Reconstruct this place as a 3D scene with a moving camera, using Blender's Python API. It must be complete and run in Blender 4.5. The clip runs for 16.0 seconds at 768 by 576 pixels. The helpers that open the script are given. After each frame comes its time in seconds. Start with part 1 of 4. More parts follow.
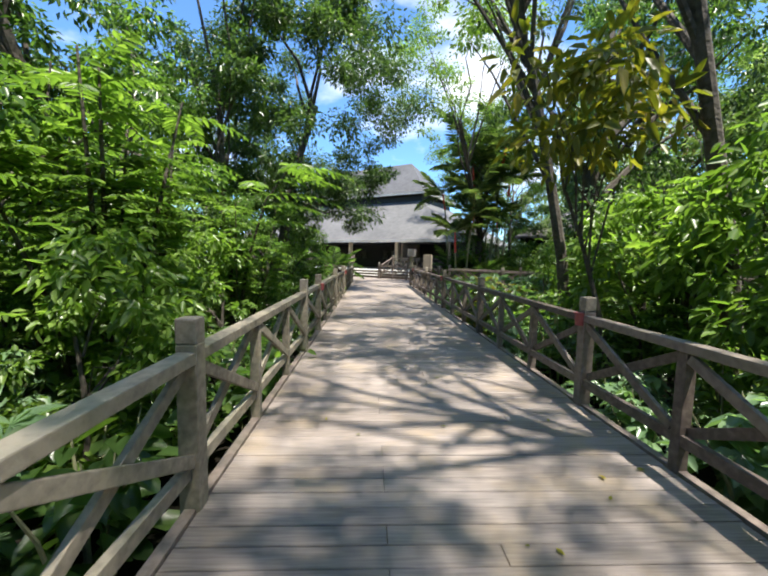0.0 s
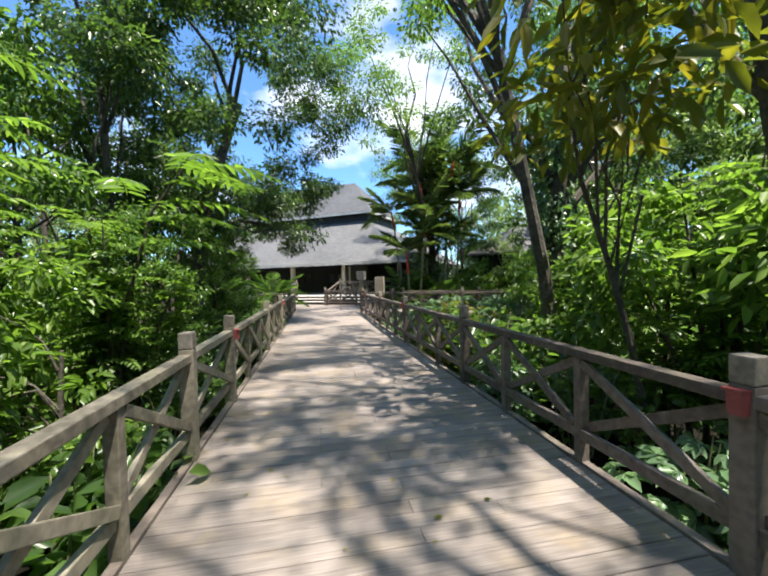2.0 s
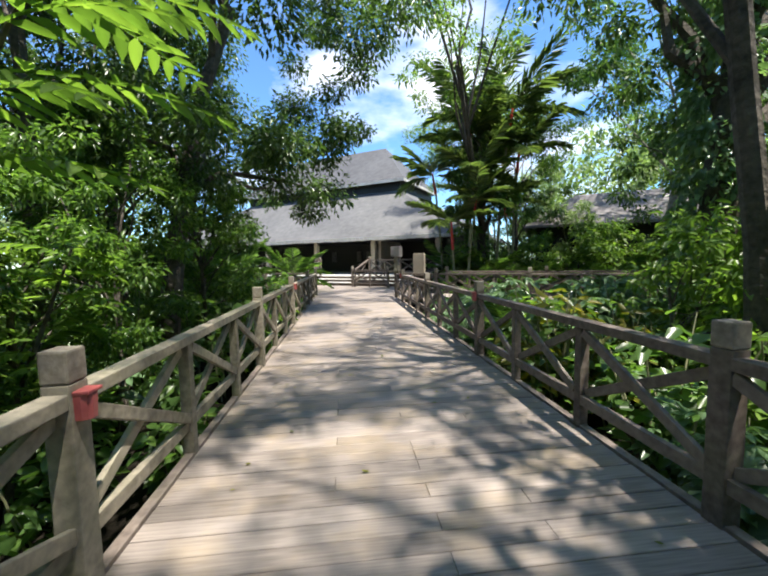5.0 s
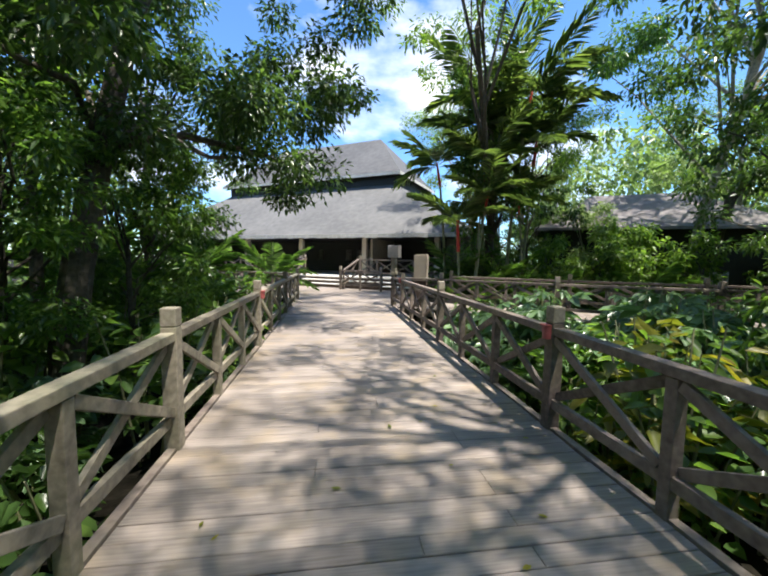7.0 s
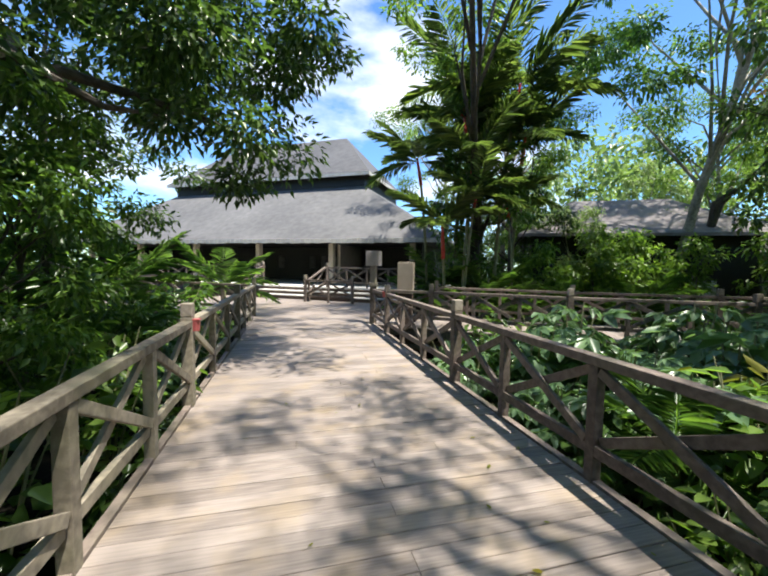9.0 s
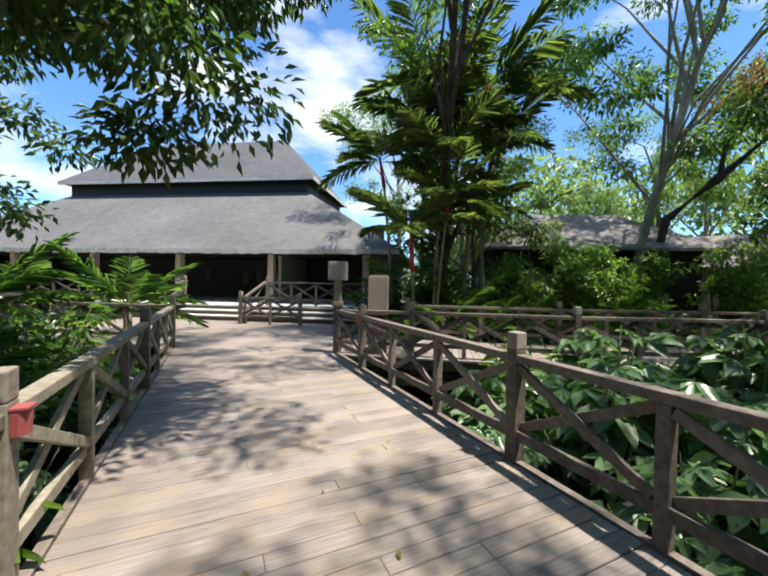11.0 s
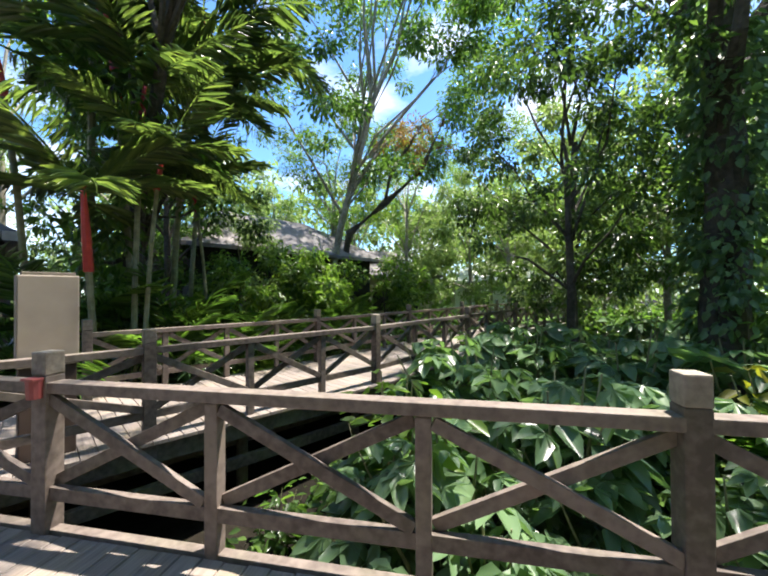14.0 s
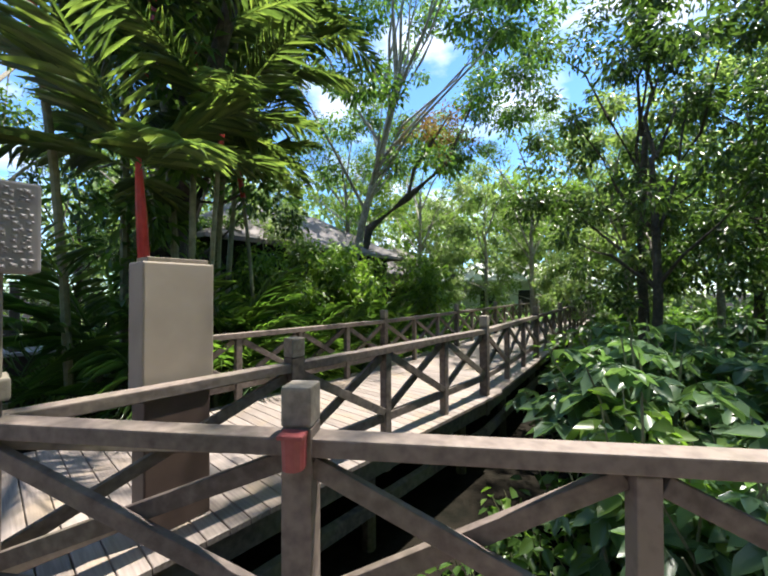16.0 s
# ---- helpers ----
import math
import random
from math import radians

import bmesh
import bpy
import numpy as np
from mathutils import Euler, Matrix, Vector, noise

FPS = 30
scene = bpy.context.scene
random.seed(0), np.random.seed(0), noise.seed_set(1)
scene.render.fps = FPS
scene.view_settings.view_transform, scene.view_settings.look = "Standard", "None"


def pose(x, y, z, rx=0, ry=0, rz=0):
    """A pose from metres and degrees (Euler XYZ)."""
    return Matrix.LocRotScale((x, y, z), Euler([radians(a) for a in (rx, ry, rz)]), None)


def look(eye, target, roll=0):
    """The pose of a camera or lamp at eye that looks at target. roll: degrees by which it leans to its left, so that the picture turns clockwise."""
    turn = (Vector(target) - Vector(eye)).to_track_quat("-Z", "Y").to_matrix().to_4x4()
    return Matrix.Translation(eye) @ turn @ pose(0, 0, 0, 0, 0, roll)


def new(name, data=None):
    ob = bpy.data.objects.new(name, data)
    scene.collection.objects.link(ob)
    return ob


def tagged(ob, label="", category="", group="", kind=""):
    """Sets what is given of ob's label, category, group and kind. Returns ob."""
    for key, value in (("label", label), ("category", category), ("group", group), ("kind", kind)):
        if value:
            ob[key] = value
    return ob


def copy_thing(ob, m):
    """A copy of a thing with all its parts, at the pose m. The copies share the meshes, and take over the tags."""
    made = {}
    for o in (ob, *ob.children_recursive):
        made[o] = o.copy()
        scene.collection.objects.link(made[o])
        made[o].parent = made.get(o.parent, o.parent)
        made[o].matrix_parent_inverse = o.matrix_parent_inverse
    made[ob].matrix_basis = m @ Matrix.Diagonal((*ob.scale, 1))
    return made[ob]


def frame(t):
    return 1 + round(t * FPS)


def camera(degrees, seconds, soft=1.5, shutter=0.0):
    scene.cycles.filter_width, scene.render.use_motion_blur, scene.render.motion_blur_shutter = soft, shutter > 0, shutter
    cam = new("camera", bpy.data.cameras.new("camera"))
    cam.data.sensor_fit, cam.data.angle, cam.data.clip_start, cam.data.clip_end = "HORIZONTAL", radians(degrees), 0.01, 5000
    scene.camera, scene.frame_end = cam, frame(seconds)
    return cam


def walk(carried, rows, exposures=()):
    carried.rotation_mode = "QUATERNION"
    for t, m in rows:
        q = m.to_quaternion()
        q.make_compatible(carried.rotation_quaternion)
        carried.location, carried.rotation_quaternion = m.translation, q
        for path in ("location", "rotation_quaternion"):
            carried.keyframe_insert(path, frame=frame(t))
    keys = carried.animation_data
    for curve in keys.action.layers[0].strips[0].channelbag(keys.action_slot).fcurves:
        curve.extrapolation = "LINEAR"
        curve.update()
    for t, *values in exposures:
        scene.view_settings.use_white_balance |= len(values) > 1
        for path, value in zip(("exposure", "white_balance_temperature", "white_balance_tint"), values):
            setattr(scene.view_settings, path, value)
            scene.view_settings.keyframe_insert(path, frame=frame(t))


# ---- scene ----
cam = camera(94.2, 16.0, soft=2.1)
PATH = [
    (0, (0.674, 0.212, 1.503), (0.757, 2.203, 1.332), 1.2),
    (0.5, (0.617, 0.693, 1.538), (0.788, 2.683, 1.433), 2.0),
    (1, (0.738, 1.315, 1.586), (0.858, 3.312, 1.551), -1.0),
    (1.5, (0.697, 1.811, 1.584), (1.041, 3.78, 1.528), -1.2),
    (2, (0.798, 2.372, 1.563), (1.17, 4.336, 1.516), -1.4),
    (2.5, (0.824, 2.884, 1.543), (1.065, 4.869, 1.512), -0.7),
    (3, (0.811, 3.439, 1.526), (0.973, 5.431, 1.455), -0.0),
    (3.5, (0.83, 3.964, 1.543), (0.877, 5.959, 1.419), -1.3),
    (4, (0.848, 4.495, 1.516), (1.0, 6.48, 1.327), -1.1),
    (4.5, (0.875, 5.104, 1.474), (1.062, 7.085, 1.275), -1.1),
    (5, (0.892, 5.681, 1.501), (1.112, 7.662, 1.34), -1.1),
    (5.2, (0.902, 5.897, 1.528), (1.246, 7.861, 1.376), 0.6),
    (7.3, (0.903, 8.263, 1.55), (1.192, 10.235, 1.382), 1.0),
    (7.5, (0.861, 8.474, 1.537), (1.198, 10.438, 1.365), 1.4),
    (8, (0.863, 9.002, 1.495), (1.253, 10.954, 1.297), 0.6),
    (8.5, (0.70, 9.505, 1.525), (1.093, 11.459, 1.361), 1.2),
    (8.7, (0.744, 9.684, 1.563), (1.195, 11.628, 1.425), 0.9),
    (10.8, (0.615, 11.869, 1.613), (1.273, 13.755, 1.529), 2.3),
    (11, (0.539, 12.076, 1.559), (1.393, 13.884, 1.525), 1.0),
    (11.5, (0.616, 12.625, 1.62), (2.092, 13.974, 1.614), -0.3),
    (12, (0.714, 13.19, 1.545), (2.431, 14.214, 1.575), -0.4),
    (12.5, (0.796, 13.787, 1.528), (2.644, 14.549, 1.496), 1.0),
    (13, (0.894, 14.33, 1.47), (2.798, 14.939, 1.399), 1.1),
    (13.5, (0.997, 14.885, 1.495), (2.927, 15.41, 1.485), -1.0),
    (14, (1.089, 15.456, 1.507), (3.051, 15.842, 1.531), -0.3),
    (14.5, (1.249, 16.004, 1.521), (3.231, 16.274, 1.559), -1.8),
    (15, (1.322, 16.544, 1.531), (3.309, 16.769, 1.529), -1.2),
    (15.5, (1.475, 17.073, 1.505), (3.461, 17.307, 1.533), -0.8),
    (16, (1.617, 17.544, 1.489), (3.601, 17.793, 1.511), -0.2),
]
walk(cam, [(t, look(eye, target, roll)) for t, eye, target, roll in PATH],
     exposures=((0, 1.46, 6600, 10), (5.2, 1.42, 6600, 10), (8.7, 1.36, 6600, 10), (10.8, 1.14, 6600, 10), (12.5, 1.46, 6600, 13), (14.5, 1.68, 6600, 12), (16, 1.58, 6600, 12)))

# ---- world, sun, exposure ----
SUN_TO = Vector((0.22, -0.25, 0.93)).normalized()
world = bpy.data.worlds.new("sky")
scene.world = world
world.use_nodes = True
wn, wl = world.node_tree.nodes, world.node_tree.links
wn.clear()
sky = wn.new("ShaderNodeTexSky")
sky.sky_type = "NISHITA"
sky.sun_disc = False
sky.sun_elevation = math.asin(SUN_TO.z)
sky.sun_rotation = math.atan2(SUN_TO.x, SUN_TO.y)
sky.air_density, sky.dust_density, sky.ozone_density = 1.0, 0.0, 4.0
coord = wn.new("ShaderNodeTexCoord")
flat = wn.new("ShaderNodeMapping")
flat.inputs["Scale"].default_value = (1.0, 1.0, 2.2)
flat.inputs["Location"].default_value = (0.35, 0.1, 0.25)
cloud = wn.new("ShaderNodeTexNoise")
cloud.inputs["Scale"].default_value = 2.4
cloud.inputs["Detail"].default_value = 7
cloud.inputs["Roughness"].default_value = 0.52
cover = wn.new("ShaderNodeValToRGB")
cover.color_ramp.elements[0].position = 0.52
cover.color_ramp.elements[1].position = 0.68
blend = wn.new("ShaderNodeMix")
blend.data_type = "RGBA"
blend.inputs["B"].default_value = (5.4, 5.6, 6.0, 1)
deep = wn.new("ShaderNodeMix")
deep.data_type, deep.blend_type = "RGBA", "MULTIPLY"
deep.inputs["Factor"].default_value = 1.0
deep.inputs["B"].default_value = (0.62, 0.84, 1.0, 1)
back = wn.new("ShaderNodeBackground")
back.inputs["Strength"].default_value = 0.12
wout = wn.new("ShaderNodeOutputWorld")
wl.new(coord.outputs["Generated"], flat.inputs["Vector"])
wl.new(flat.outputs[0], cloud.inputs["Vector"])
wl.new(cloud.outputs["Fac"], cover.inputs["Fac"])
wl.new(cover.outputs["Color"], blend.inputs["Factor"])
wl.new(sky.outputs[0], deep.inputs["A"])
wl.new(deep.outputs["Result"], blend.inputs["A"])
wl.new(blend.outputs["Result"], back.inputs["Color"])
wl.new(back.outputs[0], wout.inputs["Surface"])

sun = new("sun", bpy.data.lights.new("sun", "SUN"))
sun.data.energy, sun.data.angle, sun.data.color = 5.0, radians(0.9), (1.0, 0.95, 0.86)
sun.matrix_world = look(SUN_TO * 60, (0, 0, 0))


# ---- materials ----
def shader(name):
    m = bpy.data.materials.new(name)
    m.use_nodes = True
    n = m.node_tree.nodes
    return m, n, m.node_tree.links, n["Principled BSDF"]


def ramp(nodes, stops):
    r = nodes.new("ShaderNodeValToRGB")
    e = r.color_ramp.elements
    while len(e) < len(stops):
        e.new(0.5)
    for k, (p, c) in zip(e, stops):
        k.position, k.color = p, (*c, 1)
    return r


def wood(name, dark, light, mossy=0.0, rough=0.75, grain=(1.5, 30, 30), pieces=0.35, relief=0.5, stain=(0.13, 0.15, 0.06)):
    """Weathered timber: long grain, blotches, a tone of its own for every piece, green film."""
    m, n, l, p = shader(name)
    tc = n.new("ShaderNodeTexCoord")
    mp = n.new("ShaderNodeMapping")
    mp.inputs["Scale"].default_value = grain
    fine = n.new("ShaderNodeTexNoise")
    fine.inputs["Scale"].default_value, fine.inputs["Detail"].default_value = 2.0, 6
    geo = n.new("ShaderNodeNewGeometry")
    big = n.new("ShaderNodeTexNoise")
    big.inputs["Scale"].default_value, big.inputs["Detail"].default_value = 1.3, 5
    info = n.new("ShaderNodeObjectInfo")
    l.new(tc.outputs["Object"], mp.inputs[0])
    l.new(mp.outputs[0], fine.inputs["Vector"])
    l.new(geo.outputs["Position"], big.inputs["Vector"])
    add = n.new("ShaderNodeMath")
    add.operation = "MULTIPLY_ADD"
    add.inputs[1].default_value, add.inputs[2].default_value = pieces, -pieces / 2
    l.new(info.outputs["Random"], add.inputs[0])
    s = n.new("ShaderNodeMath")
    s.operation = "ADD"
    l.new(add.outputs[0], s.inputs[0])
    l.new(fine.outputs["Fac"], s.inputs[1])
    s2 = n.new("ShaderNodeMath")
    s2.operation = "MULTIPLY_ADD"
    s2.inputs[1].default_value = 0.6
    l.new(big.outputs["Fac"], s2.inputs[0])
    s2.inputs[2].default_value = -0.3
    s3 = n.new("ShaderNodeMath")
    s3.operation = "ADD"
    l.new(s.outputs[0], s3.inputs[0])
    l.new(s2.outputs[0], s3.inputs[1])
    r = ramp(n, [(0.25, dark), (0.75, light)])
    l.new(s3.outputs[0], r.inputs[0])
    green = n.new("ShaderNodeMix")
    green.data_type = "RGBA"
    green.inputs["B"].default_value = (*stain, 1)
    film = n.new("ShaderNodeTexNoise")
    film.inputs["Scale"].default_value, film.inputs["Detail"].default_value = 2.3, 4
    l.new(geo.outputs["Position"], film.inputs["Vector"])
    fr = ramp(n, [(0.5, (0, 0, 0)), (0.75, (mossy, mossy, mossy))])
    l.new(film.outputs["Fac"], fr.inputs[0])
    l.new(fr.outputs[0], green.inputs["Factor"])
    l.new(r.outputs[0], green.inputs["A"])
    l.new(green.outputs["Result"], p.inputs["Base Color"])
    p.inputs["Roughness"].default_value = rough
    b = n.new("ShaderNodeBump")
    b.inputs["Strength"].default_value, b.inputs["Distance"].default_value = relief, 0.006
    l.new(fine.outputs["Fac"], b.inputs["Height"])
    l.new(b.outputs[0], p.inputs["Normal"])
    return m


def foliage(name, dark, mid, bright, glow=0.45, rough=0.42, patch=0.35):
    """Leaves: each its own green, light coming through, a waxy face."""
    m, n, l, p = shader(name)
    geo = n.new("ShaderNodeNewGeometry")
    big = n.new("ShaderNodeTexNoise")
    big.inputs["Scale"].default_value = 0.8
    l.new(geo.outputs["Position"], big.inputs["Vector"])
    mix = n.new("ShaderNodeMath")
    mix.operation = "MULTIPLY_ADD"
    mix.inputs[1].default_value = 1.0 - patch
    l.new(geo.outputs["Random Per Island"], mix.inputs[0])
    sc = n.new("ShaderNodeMath")
    sc.operation = "MULTIPLY"
    sc.inputs[1].default_value = patch
    l.new(big.outputs["Fac"], sc.inputs[0])
    l.new(sc.outputs[0], mix.inputs[2])
    r = ramp(n, [(0.1, dark), (0.55, mid), (0.93, bright)])
    l.new(mix.outputs[0], r.inputs[0])
    l.new(r.outputs[0], p.inputs["Base Color"])
    p.inputs["Roughness"].default_value = rough
    t = n.new("ShaderNodeBsdfTranslucent")
    g = n.new("ShaderNodeMix")
    g.data_type, g.blend_type = "RGBA", "MULTIPLY"
    g.inputs["Factor"].default_value = 1.0
    g.inputs["B"].default_value = (1.45, 1.6, 0.75, 1)
    l.new(r.outputs[0], g.inputs["A"])
    l.new(g.outputs["Result"], t.inputs["Color"])
    ms = n.new("ShaderNodeMixShader")
    ms.inputs[0].default_value = glow
    l.new(p.outputs[0], ms.inputs[1])
    l.new(t.outputs[0], ms.inputs[2])
    l.new(ms.outputs[0], n["Material Output"].inputs["Surface"])
    return m


def rough_stuff(name, dark, light, scale=6.0, rough=0.85, bump=0.5, dist=0.02, spot=None, gloss=0.5):
    m, n, l, p = shader(name)
    p.inputs["Specular IOR Level"].default_value = gloss
    geo = n.new("ShaderNodeNewGeometry")
    a = n.new("ShaderNodeTexNoise")
    a.inputs["Scale"].default_value, a.inputs["Detail"].default_value = scale, 8
    l.new(geo.outputs["Position"], a.inputs["Vector"])
    b = n.new("ShaderNodeTexNoise")
    b.inputs["Scale"].default_value, b.inputs["Detail"].default_value = scale / 9, 4
    l.new(geo.outputs["Position"], b.inputs["Vector"])
    mx = n.new("ShaderNodeMath")
    mx.operation = "MULTIPLY_ADD"
    mx.inputs[1].default_value = 0.5
    l.new(a.outputs["Fac"], mx.inputs[0])
    h = n.new("ShaderNodeMath")
    h.operation = "MULTIPLY"
    h.inputs[1].default_value = 0.5
    l.new(b.outputs["Fac"], h.inputs[0])
    l.new(h.outputs[0], mx.inputs[2])
    stops = [(0.36, dark), (0.62, light)]
    if spot:
        stops.append((0.72, spot))
    r = ramp(n, stops)
    l.new(mx.outputs[0], r.inputs[0])
    l.new(r.outputs[0], p.inputs["Base Color"])
    p.inputs["Roughness"].default_value = rough
    bp = n.new("ShaderNodeBump")
    bp.inputs["Strength"].default_value, bp.inputs["Distance"].default_value = bump, dist
    l.new(a.outputs["Fac"], bp.inputs["Height"])
    l.new(bp.outputs[0], p.inputs["Normal"])
    return m


M_DECK = wood("deck_wood", (0.14, 0.116, 0.10), (0.28, 0.238, 0.212), 0.55, 0.6, (1.5, 26, 26), 0.26, 0.15, (0.30, 0.225, 0.13))
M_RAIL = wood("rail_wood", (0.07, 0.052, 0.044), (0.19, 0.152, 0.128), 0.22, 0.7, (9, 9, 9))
# Same timber as the other railings; sunlight on the left one is put into the tone.
M_RAIL_SUNLIT = wood("sunlit_rail_wood", (0.115, 0.098, 0.074), (0.285, 0.25, 0.19), 0.35, 0.72, (9, 9, 9))
M_BEAM = wood("beam_wood", (0.05, 0.045, 0.035), (0.15, 0.13, 0.10), 0.6, 0.85, (9, 9, 9))
M_CAP = wood("cap_wood", (0.14, 0.115, 0.09), (0.28, 0.245, 0.2), 0.3, 0.75, (14, 14, 14))
# Dark timber taken to near-black: the shade under the hall's roof is included.
M_DARK = wood("shade_darkened_wood", (0.008, 0.006, 0.005), (0.022, 0.017, 0.013), 0.0, 0.6, (9, 9, 2))
M_BARK = rough_stuff("bark", (0.032, 0.027, 0.021), (0.105, 0.088, 0.07), 14, 0.9, 0.9, 0.03, (0.13, 0.145, 0.095))
M_PALE = rough_stuff("pale_bark", (0.16, 0.14, 0.11), (0.36, 0.34, 0.28), 12, 0.85, 0.6, 0.02)
# Soil colour and gloss lowered to carry the shade below walks and plants.
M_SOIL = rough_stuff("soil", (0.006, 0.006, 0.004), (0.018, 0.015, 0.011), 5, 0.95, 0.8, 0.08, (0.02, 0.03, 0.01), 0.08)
M_LAWN = rough_stuff("lawn", (0.07, 0.14, 0.02), (0.17, 0.30, 0.05), 9, 0.9, 0.6, 0.04)
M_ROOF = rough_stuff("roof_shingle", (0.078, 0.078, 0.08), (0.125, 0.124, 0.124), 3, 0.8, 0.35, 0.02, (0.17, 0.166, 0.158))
# The same shingle in a darker tone, for the upper tier only.
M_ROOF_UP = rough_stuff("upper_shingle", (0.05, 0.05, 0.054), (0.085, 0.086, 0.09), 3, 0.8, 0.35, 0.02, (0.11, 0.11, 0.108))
M_ROOFT = rough_stuff("pale_roof", (0.13, 0.115, 0.115), (0.22, 0.20, 0.20), 3, 0.8, 0.4, 0.02)
M_PLASTER = rough_stuff("plaster", (0.42, 0.36, 0.28), (0.55, 0.48, 0.38), 3, 0.85, 0.2, 0.01)
M_CONCRETE = rough_stuff("concrete", (0.36, 0.35, 0.32), (0.58, 0.56, 0.52), 5, 0.85, 0.3, 0.01)
M_STONE = rough_stuff("brown_stone", (0.23, 0.19, 0.15), (0.31, 0.265, 0.21), 4, 0.55, 0.15, 0.004)
M_PLINTH = rough_stuff("dark_plinth", (0.055, 0.035, 0.028), (0.10, 0.07, 0.055), 5, 0.6, 0.2, 0.01)
M_GREYBOX = rough_stuff("grey_metal", (0.19, 0.17, 0.165), (0.27, 0.25, 0.24), 8, 0.5, 0.15, 0.004)
M_RED = rough_stuff("red_plastic", (0.24, 0.05, 0.05), (0.34, 0.085, 0.08), 20, 0.5, 0.1, 0.003)
M_WAX = rough_stuff("red_crownshaft", (0.38, 0.02, 0.015), (0.62, 0.06, 0.04), 9, 0.4, 0.2, 0.01)
M_CANE = rough_stuff("palm_cane", (0.10, 0.11, 0.05), (0.26, 0.25, 0.14), 10, 0.7, 0.4, 0.01)
M_WHITE = rough_stuff("white_paint", (0.60, 0.60, 0.58), (0.78, 0.78, 0.76), 4, 0.6, 0.1, 0.005)
M_DRY = foliage("dry_leaves", (0.10, 0.05, 0.02), (0.20, 0.11, 0.04), (0.30, 0.19, 0.06), 0.35, 0.6)
M_LEAF_DARK = foliage("dark_leaves", (0.026, 0.052, 0.017), (0.058, 0.105, 0.032), (0.12, 0.19, 0.055), 0.48, 0.30)
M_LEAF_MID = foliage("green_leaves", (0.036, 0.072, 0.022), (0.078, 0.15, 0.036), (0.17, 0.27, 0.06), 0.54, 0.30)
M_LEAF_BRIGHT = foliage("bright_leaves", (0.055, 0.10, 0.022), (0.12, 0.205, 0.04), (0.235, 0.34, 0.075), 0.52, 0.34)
# Haze and sunlight on distant foliage are put into this paler green.
M_LEAF_HAZY = foliage("hazy_leaves", (0.09, 0.135, 0.06), (0.17, 0.24, 0.105), (0.28, 0.35, 0.17), 0.5, 0.35)
M_LEAF_GOLD = foliage("yellowing_leaves", (0.07, 0.09, 0.012), (0.17, 0.17, 0.025), (0.28, 0.22, 0.03), 0.5, 0.42)
M_LEAF_BIG = foliage("broad_leaves", (0.065, 0.115, 0.06), (0.12, 0.205, 0.10), (0.22, 0.33, 0.16), 0.42, 0.30)
M_PALM = foliage("palm_leaves", (0.048, 0.078, 0.03), (0.098, 0.15, 0.052), (0.22, 0.28, 0.09), 0.5, 0.3)


# ---- builders ----
def rigid(name, bm, material, parent=None, label="", smooth=False):
    """Links a bmesh as one mesh object."""
    me = bpy.data.meshes.new(name)
    bm.to_mesh(me)
    bm.free()
    me.materials.append(material)
    if smooth:
        for f in me.polygons:
            f.use_smooth = True
    ob = new(name, me)
    ob.parent = parent
    if label:
        tagged(ob, label)
    return ob


part = rigid


def thing(name, x=0.0, y=0.0, z=0.0, turn=0.0, label="", category="", group="", kind=""):
    ob = new(name)
    ob.matrix_basis = pose(x, y, z, 0, 0, turn)
    return tagged(ob, label, category, group, kind)


def box(bm, lo, hi, m=Matrix(), bevel=0.0):
    lo, hi = Vector(lo), Vector(hi)
    r = bmesh.ops.create_cube(bm, size=1.0)
    c, s = (lo + hi) / 2, hi - lo
    for v in r["verts"]:
        v.co = Vector((c.x + v.co.x * s.x, c.y + v.co.y * s.y, c.z + v.co.z * s.z))
    if bevel:
        es = list({e for v in r["verts"] for e in v.link_edges})
        bmesh.ops.bevel(bm, geom=es, offset=bevel, segments=2, affect="EDGES", profile=0.6)
    bm.transform(m)
    return bm


def stick(a, b, w, h, bevel=0.006):
    """A beam from a to b, w wide (sideways), h high."""
    a, b = Vector(a), Vector(b)
    d = b - a
    up = Vector((0, 0, 1)) if abs(d.normalized().z) < 0.99 else Vector((0, 1, 0))
    x = d.normalized()
    y = up.cross(x).normalized()
    z = x.cross(y)
    m = Matrix((x, y, z)).transposed().to_4x4()
    m.translation = a
    return box(bmesh.new(), (0, -w / 2, -h / 2), (d.length, w / 2, h / 2), m, bevel)


def tube(points, radii, sides=9, wob=0.0, seed=0):
    """A tapered tube along points."""
    rng = random.Random(seed)
    bm = bmesh.new()
    rings = []
    for i, p in enumerate(points):
        p = Vector(p)
        d = (Vector(points[min(i + 1, len(points) - 1)]) - Vector(points[max(i - 1, 0)])).normalized()
        u = d.orthogonal().normalized() if abs(d.z) < 0.9 else Vector((1, 0, 0)).cross(d).normalized()
        v = d.cross(u)
        rings.append([bm.verts.new(p + (u * math.cos(k * math.tau / sides) + v * math.sin(k * math.tau / sides)) * radii[i] * (1 + rng.uniform(-wob, wob))) for k in range(sides)])
    for r, q in zip(rings, rings[1:]):
        for k in range(sides):
            bm.faces.new((r[k], r[(k + 1) % sides], q[(k + 1) % sides], q[k]))
    bm.faces.new(rings[-1])
    bm.faces.new(rings[0][::-1])
    return bm


